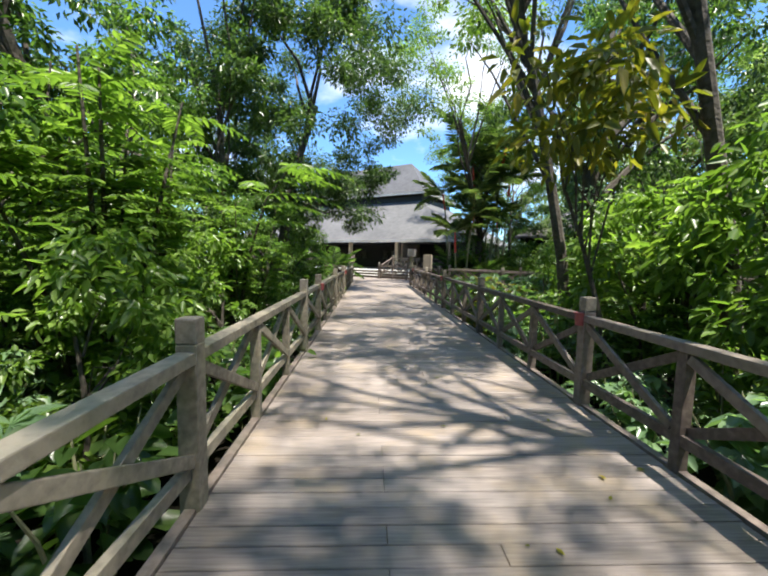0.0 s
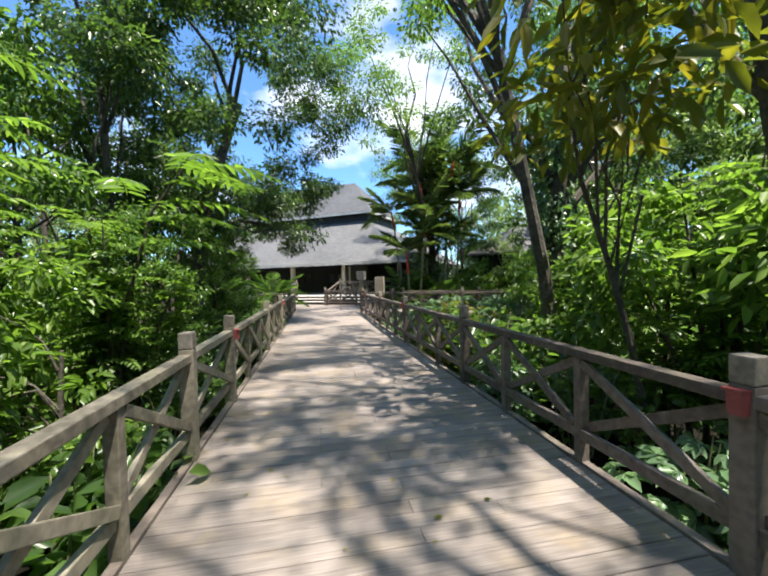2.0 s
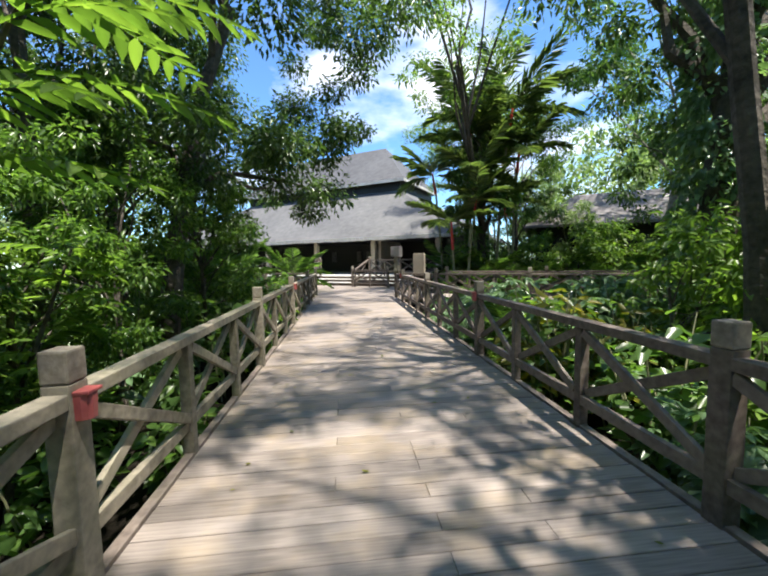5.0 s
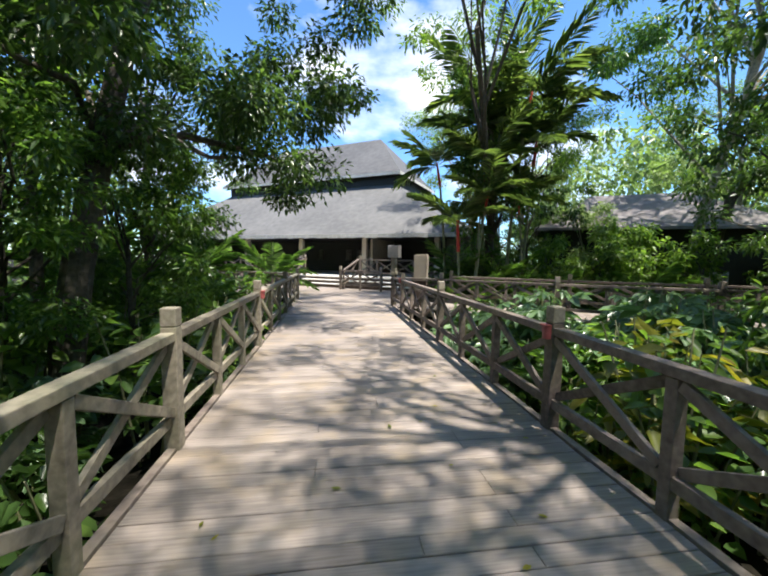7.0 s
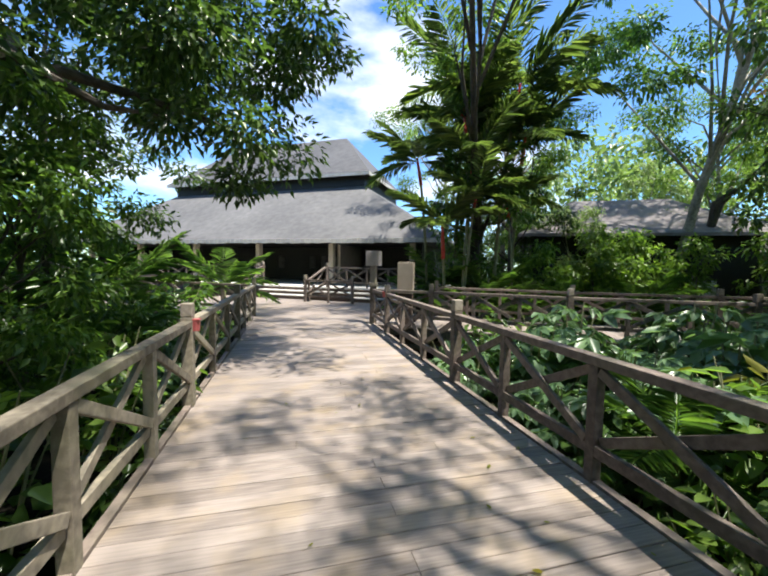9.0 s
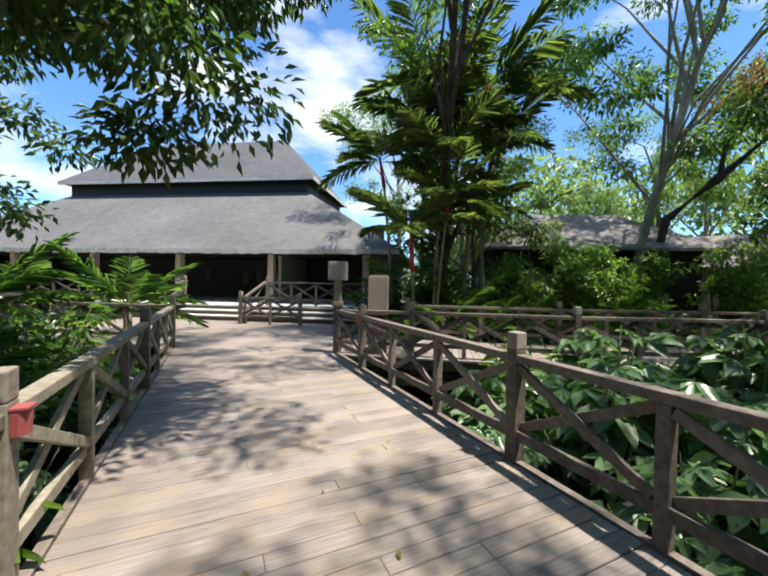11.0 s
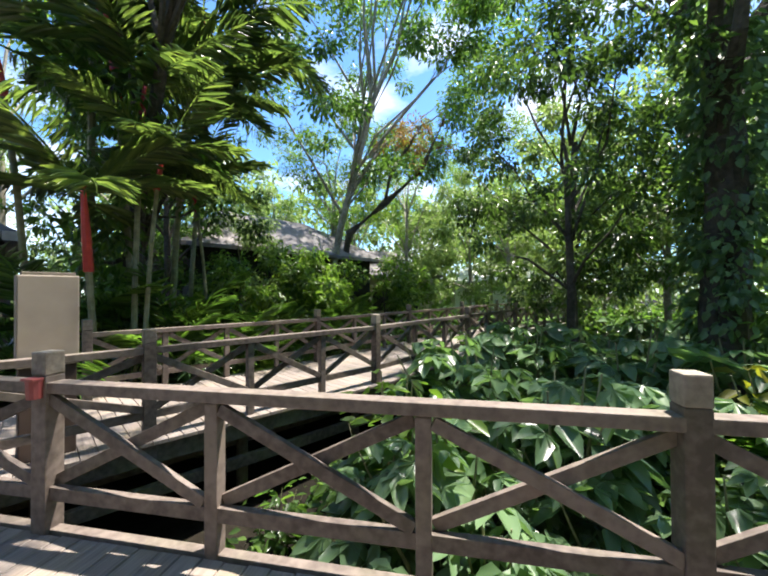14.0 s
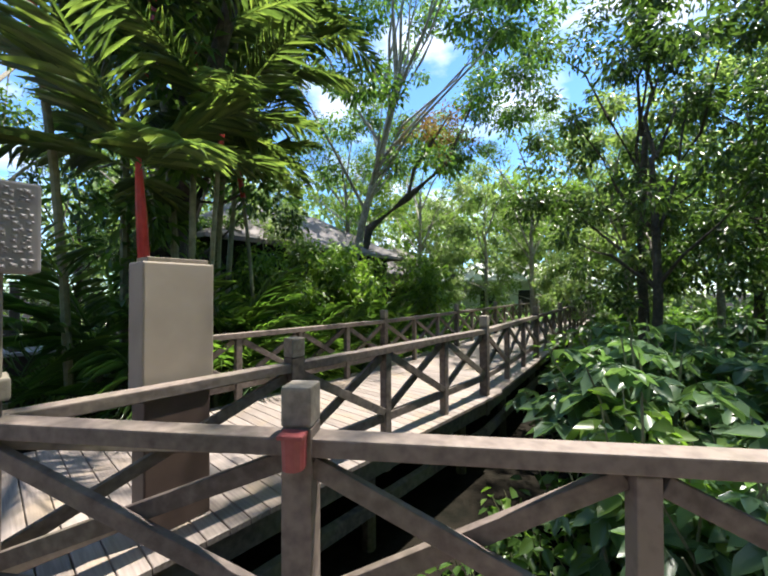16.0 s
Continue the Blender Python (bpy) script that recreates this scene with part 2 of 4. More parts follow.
class Leaves:
    """Gathers leaves, then makes them one mesh. A leaf is a folded, pointed blade."""

    def __init__(self, seed):
        self.rng = np.random.default_rng(seed)
        self.rows = []

    def add(self, pos, way, length, width, droop=0.15, normal=None):
        pos, way = np.atleast_2d(pos).astype(float), np.atleast_2d(way).astype(float)
        k = len(pos)
        length = np.broadcast_to(length, (k,)).reshape(k, 1)
        width = np.broadcast_to(width, (k,)).reshape(k, 1)
        way = way / np.linalg.norm(way, axis=1, keepdims=True)
        if normal is None:
            normal = self.rng.normal(0, 0.45, (k, 3)) + (0, 0, 1)
        side = np.cross(way, normal)
        side /= np.linalg.norm(side, axis=1, keepdims=True) + 1e-9
        up = np.cross(side, way)
        self.rows.append((pos, way * length, side * width / 2, up * length, np.full((k, 1), droop)))

    def cluster(self, centre, count, spread, length, aspect=0.45, outward=None, droop=0.25):
        c = np.asarray(centre, float)
        off = self.rng.normal(0, 1, (count, 3))
        off *= (self.rng.uniform(0.3, 1, (count, 1)) / (np.linalg.norm(off, axis=1, keepdims=True) + 1e-9)) * np.asarray(spread)
        way = off * 0.8 + self.rng.normal(0, 0.35, (count, 3)) * np.mean(spread) - (0, 0, 0.3 * np.mean(spread))
        if outward is not None:
            way = way + np.asarray(outward) * np.mean(spread)
        ln = self.rng.uniform(0.65, 1.25, count) * length
        self.add(c + off, way, ln, ln * aspect, droop)

    def frond(self, base, way, length, pairs, leaflet, aspect=0.2, sag=0.5, angle=0.9, end=0.4, lift=0.0):
        """A feather-shaped leaf: leaflets in two rows along an arching midrib."""
        base, way = np.asarray(base, float), np.asarray(way, float)
        way = way / np.linalg.norm(way)
        t = np.linspace(0.12, 1, pairs)[:, None]
        mid = base + way * length * t + np.array([0, 0, -1.0]) * sag * length * t ** 2
        tang = way + np.array([0, 0, -2.0]) * sag * t
        tang /= np.linalg.norm(tang, axis=1, keepdims=True)
        side = np.cross(tang, (0, 0, 1.0))
        side /= np.linalg.norm(side, axis=1, keepdims=True) + 1e-9
        up = np.cross(side, tang)
        size = leaflet * np.sin(np.pi * (0.18 + 0.75 * t[:, 0])) ** 0.6
        for s in (-1, 1):
            d = tang * math.cos(angle) + s * side * math.sin(angle) + up * lift + self.rng.normal(0, 0.10, tang.shape) - (0, 0, 0.12)
            self.add(mid, d, size, size * aspect, 0.2, up + self.rng.normal(0, 0.2, up.shape))
        self.add(mid[-1:], tang[-1:], size[-1:] * (1 + end), size[-1:] * aspect, 0.2, up[-1:])
        steps = np.linspace(0, 1, 6)[:, None]
        m2 = base + way * length * steps + np.array([0, 0, -1.0]) * sag * length * steps ** 2
        seg = np.diff(m2, axis=0)
        ln = np.linalg.norm(seg, axis=1) * 1.7
        self.add(m2[:-1], seg, ln, np.full(len(ln), max(0.012, length * 0.012)), 0.0, np.tile((0, 0, 1.0), (len(seg), 1)))

    def build(self, name, material, parent=None, simple=False, label=""):
        pos, w, s, u, dr = (np.concatenate(a) for a in zip(*self.rows))
        k = len(pos)
        if simple:
            v = np.stack([pos, pos + w * 0.45 + s + u * 0.06, pos + w - u * dr, pos + w * 0.45 - s + u * 0.06], 1).reshape(-1, 3)
            i = np.arange(k)[:, None] * 4
            f = np.concatenate([i + (0, 1, 2), i + (0, 2, 3)], 1).reshape(-1, 3)
        else:
            v = np.stack([pos, pos + w * 0.36 + s + u * 0.05, pos + w * 0.74 + s * 0.72 + u * (0.03 - dr * 0.4)[:, :1], pos + w - u * dr,
                          pos + w * 0.74 - s * 0.72 + u * (0.03 - dr * 0.4)[:, :1], pos + w * 0.36 - s + u * 0.05], 1).reshape(-1, 3)
            i = np.arange(k)[:, None] * 6
            f = np.concatenate([i + (0, 1, 2), i + (0, 2, 3), i + (0, 3, 4), i + (0, 4, 5)], 1).reshape(-1, 3)
        me = bpy.data.meshes.new(name)
        me.vertices.add(len(v))
        me.vertices.foreach_set("co", v.astype(np.float32).ravel())
        me.loops.add(f.size)
        me.loops.foreach_set("vertex_index", f.astype(np.int32).ravel())
        me.polygons.add(len(f))
        me.polygons.foreach_set("loop_start", np.arange(0, f.size, 3, dtype=np.int32))
        me.polygons.foreach_set("loop_total", np.full(len(f), 3, dtype=np.int32))
        me.update(calc_edges=True)
        me.materials.append(material)
        ob = new(name, me)
        ob.parent = parent
        if label:
            tagged(ob, label)
        return ob


def at(ob, x, y, z=0.0, turn=0.0, size=1.0):
    """A copy of a plant at a place, turned and sized."""
    return copy_thing(ob, pose(x, y, z, 0, 0, turn) @ Matrix.Scale(size, 4))


GROUND = -1.15

# ---- ground ----
bm = bmesh.new()
bmesh.ops.create_grid(bm, x_segments=90, y_segments=90, size=1.0)
for v in bm.verts:
    r = Vector((v.co.x, v.co.y))
    v.co.x, v.co.y = 300 * r.x * abs(r.x) ** 1.2, 20 + 300 * r.y * abs(r.y) ** 1.2
    v.co.z = GROUND + 0.22 * noise.noise(Vector((v.co.x * 0.35, v.co.y * 0.35, 0)))
tagged(rigid("ground", bm, M_SOIL, smooth=True), "dark forest soil with leaf litter and moss, blackened for shade under the walks", "ground", kind="structure")
for cx, cy, rx, ry, z in ((-12.0, 7.5, 5.5, 7.0, 0.14), (24.0, 16.0, 6.0, 7.0, 0.9)):
    bm = bmesh.new()
    bmesh.ops.create_circle(bm, cap_ends=True, segments=40, radius=1.0)
    for v in bm.verts:
        v.co = Vector((v.co.x * rx, v.co.y * ry, 0))
    bmesh.ops.inset_region(bm, faces=bm.faces[:], thickness=0.6, depth=0.35)
    bm.transform(Matrix.Translation((cx, cy, GROUND + z)))
    tagged(rigid("lawn", bm, M_LAWN, smooth=True), "sunlit bright green lawn beyond the trees", "lawn", kind="structure")


# ---- railings ----
RAIL_TOP, POST_TOP = 0.95, 1.14


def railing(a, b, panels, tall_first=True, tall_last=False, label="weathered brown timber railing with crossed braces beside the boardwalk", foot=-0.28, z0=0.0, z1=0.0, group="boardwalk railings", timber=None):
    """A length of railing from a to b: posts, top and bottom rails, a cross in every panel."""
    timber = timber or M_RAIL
    a, b = Vector((*a, 0)), Vector((*b, 0))
    d = b - a
    L = d.length
    turn = math.degrees(math.atan2(d.y, d.x))
    t = thing("railing", a.x, a.y, z0, turn, label, "railing", group)
    sl = (z1 - z0) / L
    P = L / panels
    rng = random.Random(round(a.x * 71 + a.y * 13))
    for k in range(panels + 1):
        tall = (k == 0 and tall_first) or (k == panels and tall_last)
        if k == panels and not tall_last:
            continue
        x, zz = k * P, sl * k * P
        lean = rng.uniform(-0.006, 0.006)
        if tall:
            p = part("post", box(bmesh.new(), (x - 0.058, -0.058, zz + foot), (x + 0.058, 0.058, zz + POST_TOP - 0.15), Matrix.Translation((0, lean, 0)), 0.008), timber, t)
            part("post_cap", box(bmesh.new(), (x - 0.059, -0.059, zz + POST_TOP - 0.149), (x + 0.059, 0.059, zz + POST_TOP), Matrix.Translation((0, lean, 0)), 0.012), M_CAP, p, "paler post head")
        else:
            part("baluster", box(bmesh.new(), (x - 0.041, -0.041, zz + foot), (x + 0.041, 0.041, zz + RAIL_TOP - 0.073), Matrix.Translation((0, lean, 0)), 0.007), timber, t)
    part("top_rail", stick((0.0, 0, RAIL_TOP - 0.035), (L, 0, sl * L + RAIL_TOP - 0.035), 0.105, 0.07, 0.008), timber, t)
    part("bottom_rail", stick((0.0, 0.012, 0.245), (L, 0.012, sl * L + 0.245), 0.05, 0.085), timber, t)
    for k in range(panels):
        x0, x1 = k * P + 0.05, (k + 1) * P - 0.05
        za, zb = sl * x0, sl * x1
        part("brace", stick((x0, -0.020, za + 0.845), (x1, -0.020, zb + 0.305), 0.036, 0.075), timber, t)
        part("brace", stick((x0, 0.022, za + 0.305), (x1, 0.022, zb + 0.845), 0.036, 0.075), timber, t)
    return t


XR, XL, BAY = 2.94, -0.345, 3.56
R0 = 3.79
right_posts = [R0 + BAY * k for k in range(-2, 5)]
right_posts[5] -= 0.06
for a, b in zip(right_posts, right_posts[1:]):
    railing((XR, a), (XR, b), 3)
R_END = 19.50
railing((XR, R0 + BAY * 4), (XR, R_END), 1, True, False)
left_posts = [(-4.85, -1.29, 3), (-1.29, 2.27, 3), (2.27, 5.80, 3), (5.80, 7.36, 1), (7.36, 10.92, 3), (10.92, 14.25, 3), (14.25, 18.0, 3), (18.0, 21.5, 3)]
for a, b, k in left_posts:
    railing((XL, a), (XL, b), k, True, b == 21.5, "olive-grey timber railing with crossed braces beside the boardwalk, paled for sunlight", timber=M_RAIL_SUNLIT)


# ---- the house's own directions ----
PHI = radians(33)
N = Vector((math.sin(PHI), math.cos(PHI), 0))
T = Vector((math.cos(PHI), -math.sin(PHI), 0))
HOUSE = Matrix(((T.x, N.x, 0, 7.3), (T.y, N.y, 0, 24.9), (0, 0, 1, 0), (0, 0, 0, 1)))


def hp(s, d):
    """A place from the eave's corner: s metres to the left along the front, d metres inwards."""
    p = HOUSE @ Vector((-s, d, 0))
    return (p.x, p.y)


# side walk: near and far rails
S0, S3 = Vector((XR, R_END)), Vector((6.93, 16.75))
sd = (S3 - S0).normalized()
sn = Vector((sd.y, -sd.x)) * -1
railing(tuple(S0), tuple(S0 + sd * 1.62), 1, False, False)
railing(tuple(S0 + sd * 1.62), tuple(S3), 3, True, False)
az = radians(117)
e2 = Vector((math.sin(az), math.cos(az)))
p = S3
for k in range(7):
    railing(tuple(p), tuple(p + e2 * 3.56), 3, True, k == 6)
    p = p + e2 * 3.56
F0 = S0 + sd * 1.3 + sn * 2.25
F3 = S3 + sn * 2.25 + sd * 0.35
railing(tuple(F0), tuple(F3), 4, True, False)
p = F3
for k in range(7):
    railing(tuple(p), tuple(p + e2 * 3.56), 3, True, k == 6)
    p = p + e2 * 3.56

# terrace edge and steps
TERR = 0.54
g0, g1 = hp(5.4, -2.6), hp(3.2, -2.6)
railing(g0, g1, 2, True, True)
u0, u1 = hp(5.2, -0.95), hp(0.2, -0.95)
railing(u0, u1, 5, True, True, z0=TERR, z1=TERR, foot=-0.02)
railing(hp(5.32, -2.45), hp(5.22, -1.1), 1, False, False, z0=0.02, z1=TERR + 0.02)
railing(hp(8.75, -2.45), hp(8.7, -1.1), 1, True, True, z0=0.02, z1=TERR + 0.02, foot=-0.02)
railing(hp(24.0, -0.95), hp(8.7, -0.95), 12, True, False, z0=TERR, z1=TERR, foot=-0.02)
# lower walk on the far side
w0 = Vector((XL, 21.5))
for k in range(4):
    a_, b_ = w0 - Vector(T[:2]) * 3.56 * k, w0 - Vector(T[:2]) * 3.56 * (k + 1)
    railing(tuple(a_), tuple(b_), 3, k > 0, k == 3)
for k in range(3):
    a_, b_ = Vector(hp(10.0 + 3.56 * k, -4.5)), Vector(hp(13.56 + 3.56 * k, -4.5))
    railing(tuple(a_), tuple(b_), 3, True, k == 2)


# ---- house ----
def slab(name, pts, thick, material, parent=None, label=""):
    """A flat plate with thickness below it."""
    bm = bmesh.new()
    top = [bm.verts.new(Vector(q)) for q in pts]
    low = [bm.verts.new(Vector(q) - Vector((0, 0, thick))) for q in pts]
    bm.faces.new(top)
    bm.faces.new(low[::-1])
    k = len(pts)
    for i in range(k):
        bm.faces.new((top[i], low[i], low[(i + 1) % k], top[(i + 1) % k]))
    bmesh.ops.recalc_face_normals(bm, faces=bm.faces)
    return rigid(name, bm, material, parent, label)


LEN, DEP, EAVE = 26.0, 17.0, 2.88
house = thing("longhouse", 0, 0, 0, 0, "dark timber hall with a two-tier grey shingle hip roof", "building")
house.matrix_basis = HOUSE
LZ, UZ, RZ, IN, IN2, INR = 6.55, 7.35, 10.9, 5.0, 3.3, 5.75
x0, x1, y0, y1 = -LEN, 0, 0, DEP
lower = [((x0, y0, EAVE), (x1, y0, EAVE), (x1 - INR, y0 + IN, LZ), (x0 + IN, y0 + IN, LZ)),
         ((x1, y0, EAVE), (x1, y1, EAVE), (x1 - INR, y1 - IN, LZ), (x1 - INR, y0 + IN, LZ)),
         ((x1, y1, EAVE), (x0, y1, EAVE), (x0 + IN, y1 - IN, LZ), (x1 - INR, y1 - IN, LZ)),
         ((x0, y1, EAVE), (x0, y0, EAVE), (x0 + IN, y0 + IN, LZ), (x0 + IN, y1 - IN, LZ))]
for q in lower:
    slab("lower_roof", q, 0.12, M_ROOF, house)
o = 0.45
xa, xb, ya, yb = x0 + IN - o, x1 - INR + o, y0 + IN - o, y1 - IN + o
ridge_y = (ya + yb) / 2
h = (yb - ya) / 2
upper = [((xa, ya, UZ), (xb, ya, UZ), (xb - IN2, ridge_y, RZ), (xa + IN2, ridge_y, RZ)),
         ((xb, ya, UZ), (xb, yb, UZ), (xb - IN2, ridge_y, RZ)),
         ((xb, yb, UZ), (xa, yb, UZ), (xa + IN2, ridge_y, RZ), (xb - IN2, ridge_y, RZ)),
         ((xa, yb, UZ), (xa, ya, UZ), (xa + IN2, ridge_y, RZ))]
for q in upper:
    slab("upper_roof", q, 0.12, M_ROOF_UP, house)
bm = bmesh.new()
for lo, hi in (((xa, ya - 0.03, UZ - 0.22), (xb, ya, UZ - 0.02)), ((xb, ya - 0.03, UZ - 0.22), (xb + 0.03, yb, UZ - 0.02))):
    b2 = box(bmesh.new(), lo, hi)
    me = bpy.data.meshes.new("t")
    b2.to_mesh(me)
    b2.free()
    bm.from_mesh(me)
    bpy.data.meshes.remove(me)
part("fascia", bm, M_CONCRETE, house, "pale upper eave board")
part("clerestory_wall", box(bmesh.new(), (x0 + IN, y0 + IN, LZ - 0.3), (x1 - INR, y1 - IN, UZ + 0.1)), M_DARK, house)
part("back_wall", box(bmesh.new(), (x0 + 1.5, 5.2, TERR), (x1 - 1.4, 5.4, 4.6)), M_DARK, house, "dark timber wall under the eaves, blackened further for shade")
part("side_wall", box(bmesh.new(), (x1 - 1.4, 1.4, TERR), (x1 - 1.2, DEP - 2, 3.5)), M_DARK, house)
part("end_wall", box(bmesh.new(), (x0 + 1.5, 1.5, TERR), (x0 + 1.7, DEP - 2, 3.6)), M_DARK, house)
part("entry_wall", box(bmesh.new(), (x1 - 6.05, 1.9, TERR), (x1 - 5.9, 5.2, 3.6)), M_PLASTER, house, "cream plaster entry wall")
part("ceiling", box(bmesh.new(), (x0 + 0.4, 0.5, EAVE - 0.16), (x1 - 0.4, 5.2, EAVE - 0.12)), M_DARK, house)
for s in (1.6, 6.0, 10.6, 15.2, 19.8, 24.4):
    c = part("column", box(bmesh.new(), (-s - 0.14, 0.95, TERR), (-s + 0.14, 1.23, EAVE - 0.02), Matrix(), 0.02), M_PLASTER, house, "square cream column")
    part("bracket", box(bmesh.new(), (-s - 0.19, 0.9, TERR), (-s + 0.19, 1.28, TERR + 0.25), Matrix(), 0.01), M_PLASTER, c)
for s in (8.6, 9.5, 7.7, 11.9):
    w = part("window", box(bmesh.new(), (-s - 0.22, 5.12, 1.35), (-s + 0.22, 5.19, 2.15)), M_GREYBOX, house, "dim barred window")
    for k in range(5):
        part("bar", box(bmesh.new(), (-s - 0.2 + k * 0.1 - 0.012, 5.08, 1.35), (-s - 0.2 + k * 0.1 + 0.012, 5.12, 2.15)), M_DARK, w)
rng = random.Random(5)
for k in range(88):
    s = 0.02 + k * 0.29
    dz = rng.uniform(-0.02, 0.02)
    # Light-grey shingles, brightened in colour for sun that barely reaches this face.
    part("eave_shingle", box(bmesh.new(), (-s - 0.27, -0.035, EAVE - 0.20 + dz), (-s, -0.005, EAVE + 0.005)), M_CONCRETE, house)
part("terrace", box(bmesh.new(), (x0 - 1, -1.1, -0.9), (x1 + 0.4, 6, TERR - 0.06)), M_PLINTH, house, "dark terrace base")
part("terrace_top", box(bmesh.new(), (x0 - 1, -1.15, TERR - 0.059), (x1 + 0.4, 6, TERR), Matrix(), 0.01), M_CONCRETE, house, "pale concrete terrace slab")
part("step", box(bmesh.new(), (-8.6, -1.52, 0.31), (-0.6, -1.102, 0.36), Matrix(), 0.012), M_CONCRETE, house, "pale concrete step")
part("step", box(bmesh.new(), (-8.6, -1.90, 0.13), (-0.6, -1.45, 0.18), Matrix(), 0.012), M_CONCRETE, house)
part("riser", box(bmesh.new(), (-8.58, -1.46, -0.2), (-0.62, -1.103, 0.309)), M_PLINTH, house)
part("riser", box(bmesh.new(), (-8.58, -1.84, -0.2), (-0.62, -1.461, 0.129)), M_PLINTH, house)

# ---- sign post, stone marker, small boxes on posts ----
sign = thing("sign_post", XR, R_END, 0, -33, "square wooden post carrying a grey box with a carved panel", "sign post")
part("post", box(bmesh.new(), (-0.075, -0.075, -0.3), (0.075, 0.075, 1.02), Matrix(), 0.008), M_RAIL, sign)
part("collar", box(bmesh.new(), (-0.10, -0.10, 1.02), (0.10, 0.10, 1.12), Matrix(), 0.012), M_CAP, sign)
part("pole", box(bmesh.new(), (-0.075, -0.075, 1.12), (0.075, 0.075, 1.58), Matrix(), 0.008), M_CAP, sign, "pale grey pole")
bx = part("box", box(bmesh.new(), (-0.19, -0.13, 1.58), (0.19, 0.13, 1.98), Matrix(), 0.012), M_GREYBOX, sign, "brownish grey metal box")
bm = bmesh.new()
rng = random.Random(11)
for i in range(13):
    for j in range(14):
        cx, cz = -0.165 + i * 0.0265 + rng.uniform(-0.010, 0.010), 1.61 + j * 0.0255 + rng.uniform(-0.010, 0.010)
        w_, h_ = rng.uniform(0.008, 0.016), rng.uniform(0.006, 0.013)
        y_ = -0.130 - rng.uniform(0.004, 0.010)
        vs = [bm.verts.new(q) for q in ((cx - w_, -0.129, cz - h_), (cx + w_, -0.129, cz - h_), (cx + w_, -0.129, cz + h_), (cx - w_, -0.129, cz + h_), (cx, y_, cz))]
        for k in range(4):
            bm.faces.new((vs[k], vs[(k + 1) % 4], vs[4]))
part("carving", bm, M_GREYBOX, bx, "carved relief panel")

stele = thing("stone_marker", 3.78, 19.22, 0, -30, "brown stone marker slab on a dark plinth on the deck", "marker")
part("plinth", box(bmesh.new(), (-0.20, -0.10, 0.0), (0.20, 0.10, 0.84), Matrix(), 0.012), M_PLINTH, stele, "dark brown base")
part("slab", box(bmesh.new(), (-0.215, -0.115, 0.84), (0.215, 0.115, 1.68), Matrix(), 0.012), M_STONE, stele)
part("cap", box(bmesh.new(), (-0.18, -0.09, 1.68), (0.19, 0.09, 1.71), Matrix(), 0.006), M_CAP, stele)


def red_box(x, y, z, turn, label):
    t = thing("lamp_holder", x, y, z, turn, label, "lamp holder", "red holders on posts")
    bm = bmesh.new()
    ring = [(0.0, -0.044), (0.03, -0.044), (0.052, -0.035), (0.064, -0.016), (0.064, 0.016), (0.052, 0.035), (0.03, 0.044), (0.0, 0.044)]
    lo = [bm.verts.new((a * 0.9, b * 0.9, -0.015)) for a, b in ring]
    hi = [bm.verts.new((a, b, 0.10)) for a, b in ring]
    bm.faces.new(hi)
    bm.faces.new(lo[::-1])
    for k in range(8):
        bm.faces.new((lo[k], lo[(k + 1) % 8], hi[(k + 1) % 8], hi[k]))
    part("cup", bm, M_RED, t)
    part("lid", box(bmesh.new(), (-0.004, -0.047, 0.10), (0.067, 0.047, 0.116), Matrix(), 0.004), M_RED, t)


RL = "faded red plastic holder fixed to a railing post"
red_box(XR - 0.06, R0 + BAY * 4, 0.87, 180, RL)
red_box(XR - 0.06, R0 + BAY * 2, 0.86, 180, RL)
red_box(XR - 0.06, R0, 0.86, 180, RL)
red_box(XL + 0.06, 7.36, 0.84, 0, RL)
red_box(XL + 0.06, 14.25, 0.85, 0, RL)

# ---- far buildings ----
def hut(x, y, turn, w, d, wall, peak, label, roof, wall_mat):
    t = thing("house", x, y, GROUND, turn, label, "building")
    b = GROUND
    slab("roof", ((-w / 2 - 0.6, -d / 2 - 0.6, wall), (w / 2 + 0.6, -d / 2 - 0.6, wall), (w / 2 - d * 0.4, 0, peak), (-w / 2 + d * 0.4, 0, peak)), 0.12, roof, t)
    slab("roof", ((w / 2 + 0.6, d / 2 + 0.6, wall), (-w / 2 - 0.6, d / 2 + 0.6, wall), (-w / 2 + d * 0.4, 0, peak), (w / 2 - d * 0.4, 0, peak)), 0.12, roof, t)
    slab("roof", ((w / 2 + 0.6, -d / 2 - 0.6, wall), (w / 2 + 0.6, d / 2 + 0.6, wall), (w / 2 - d * 0.4, 0, peak)), 0.12, roof, t)
    slab("roof", ((-w / 2 - 0.6, d / 2 + 0.6, wall), (-w / 2 - 0.6, -d / 2 - 0.6, wall), (-w / 2 + d * 0.4, 0, peak)), 0.12, roof, t)
    part("wall", box(bmesh.new(), (-w / 2, -d / 2, 0), (w / 2, d / 2, wall - 0.05)), wall_mat, t)
    for k in (-1, 0, 1):
        part("window", box(bmesh.new(), (k * w / 3.4 - 0.5, -d / 2 - 0.03, wall * 0.45), (k * w / 3.4 + 0.5, -d / 2 + 0.02, wall * 0.8)), M_DARK, t)


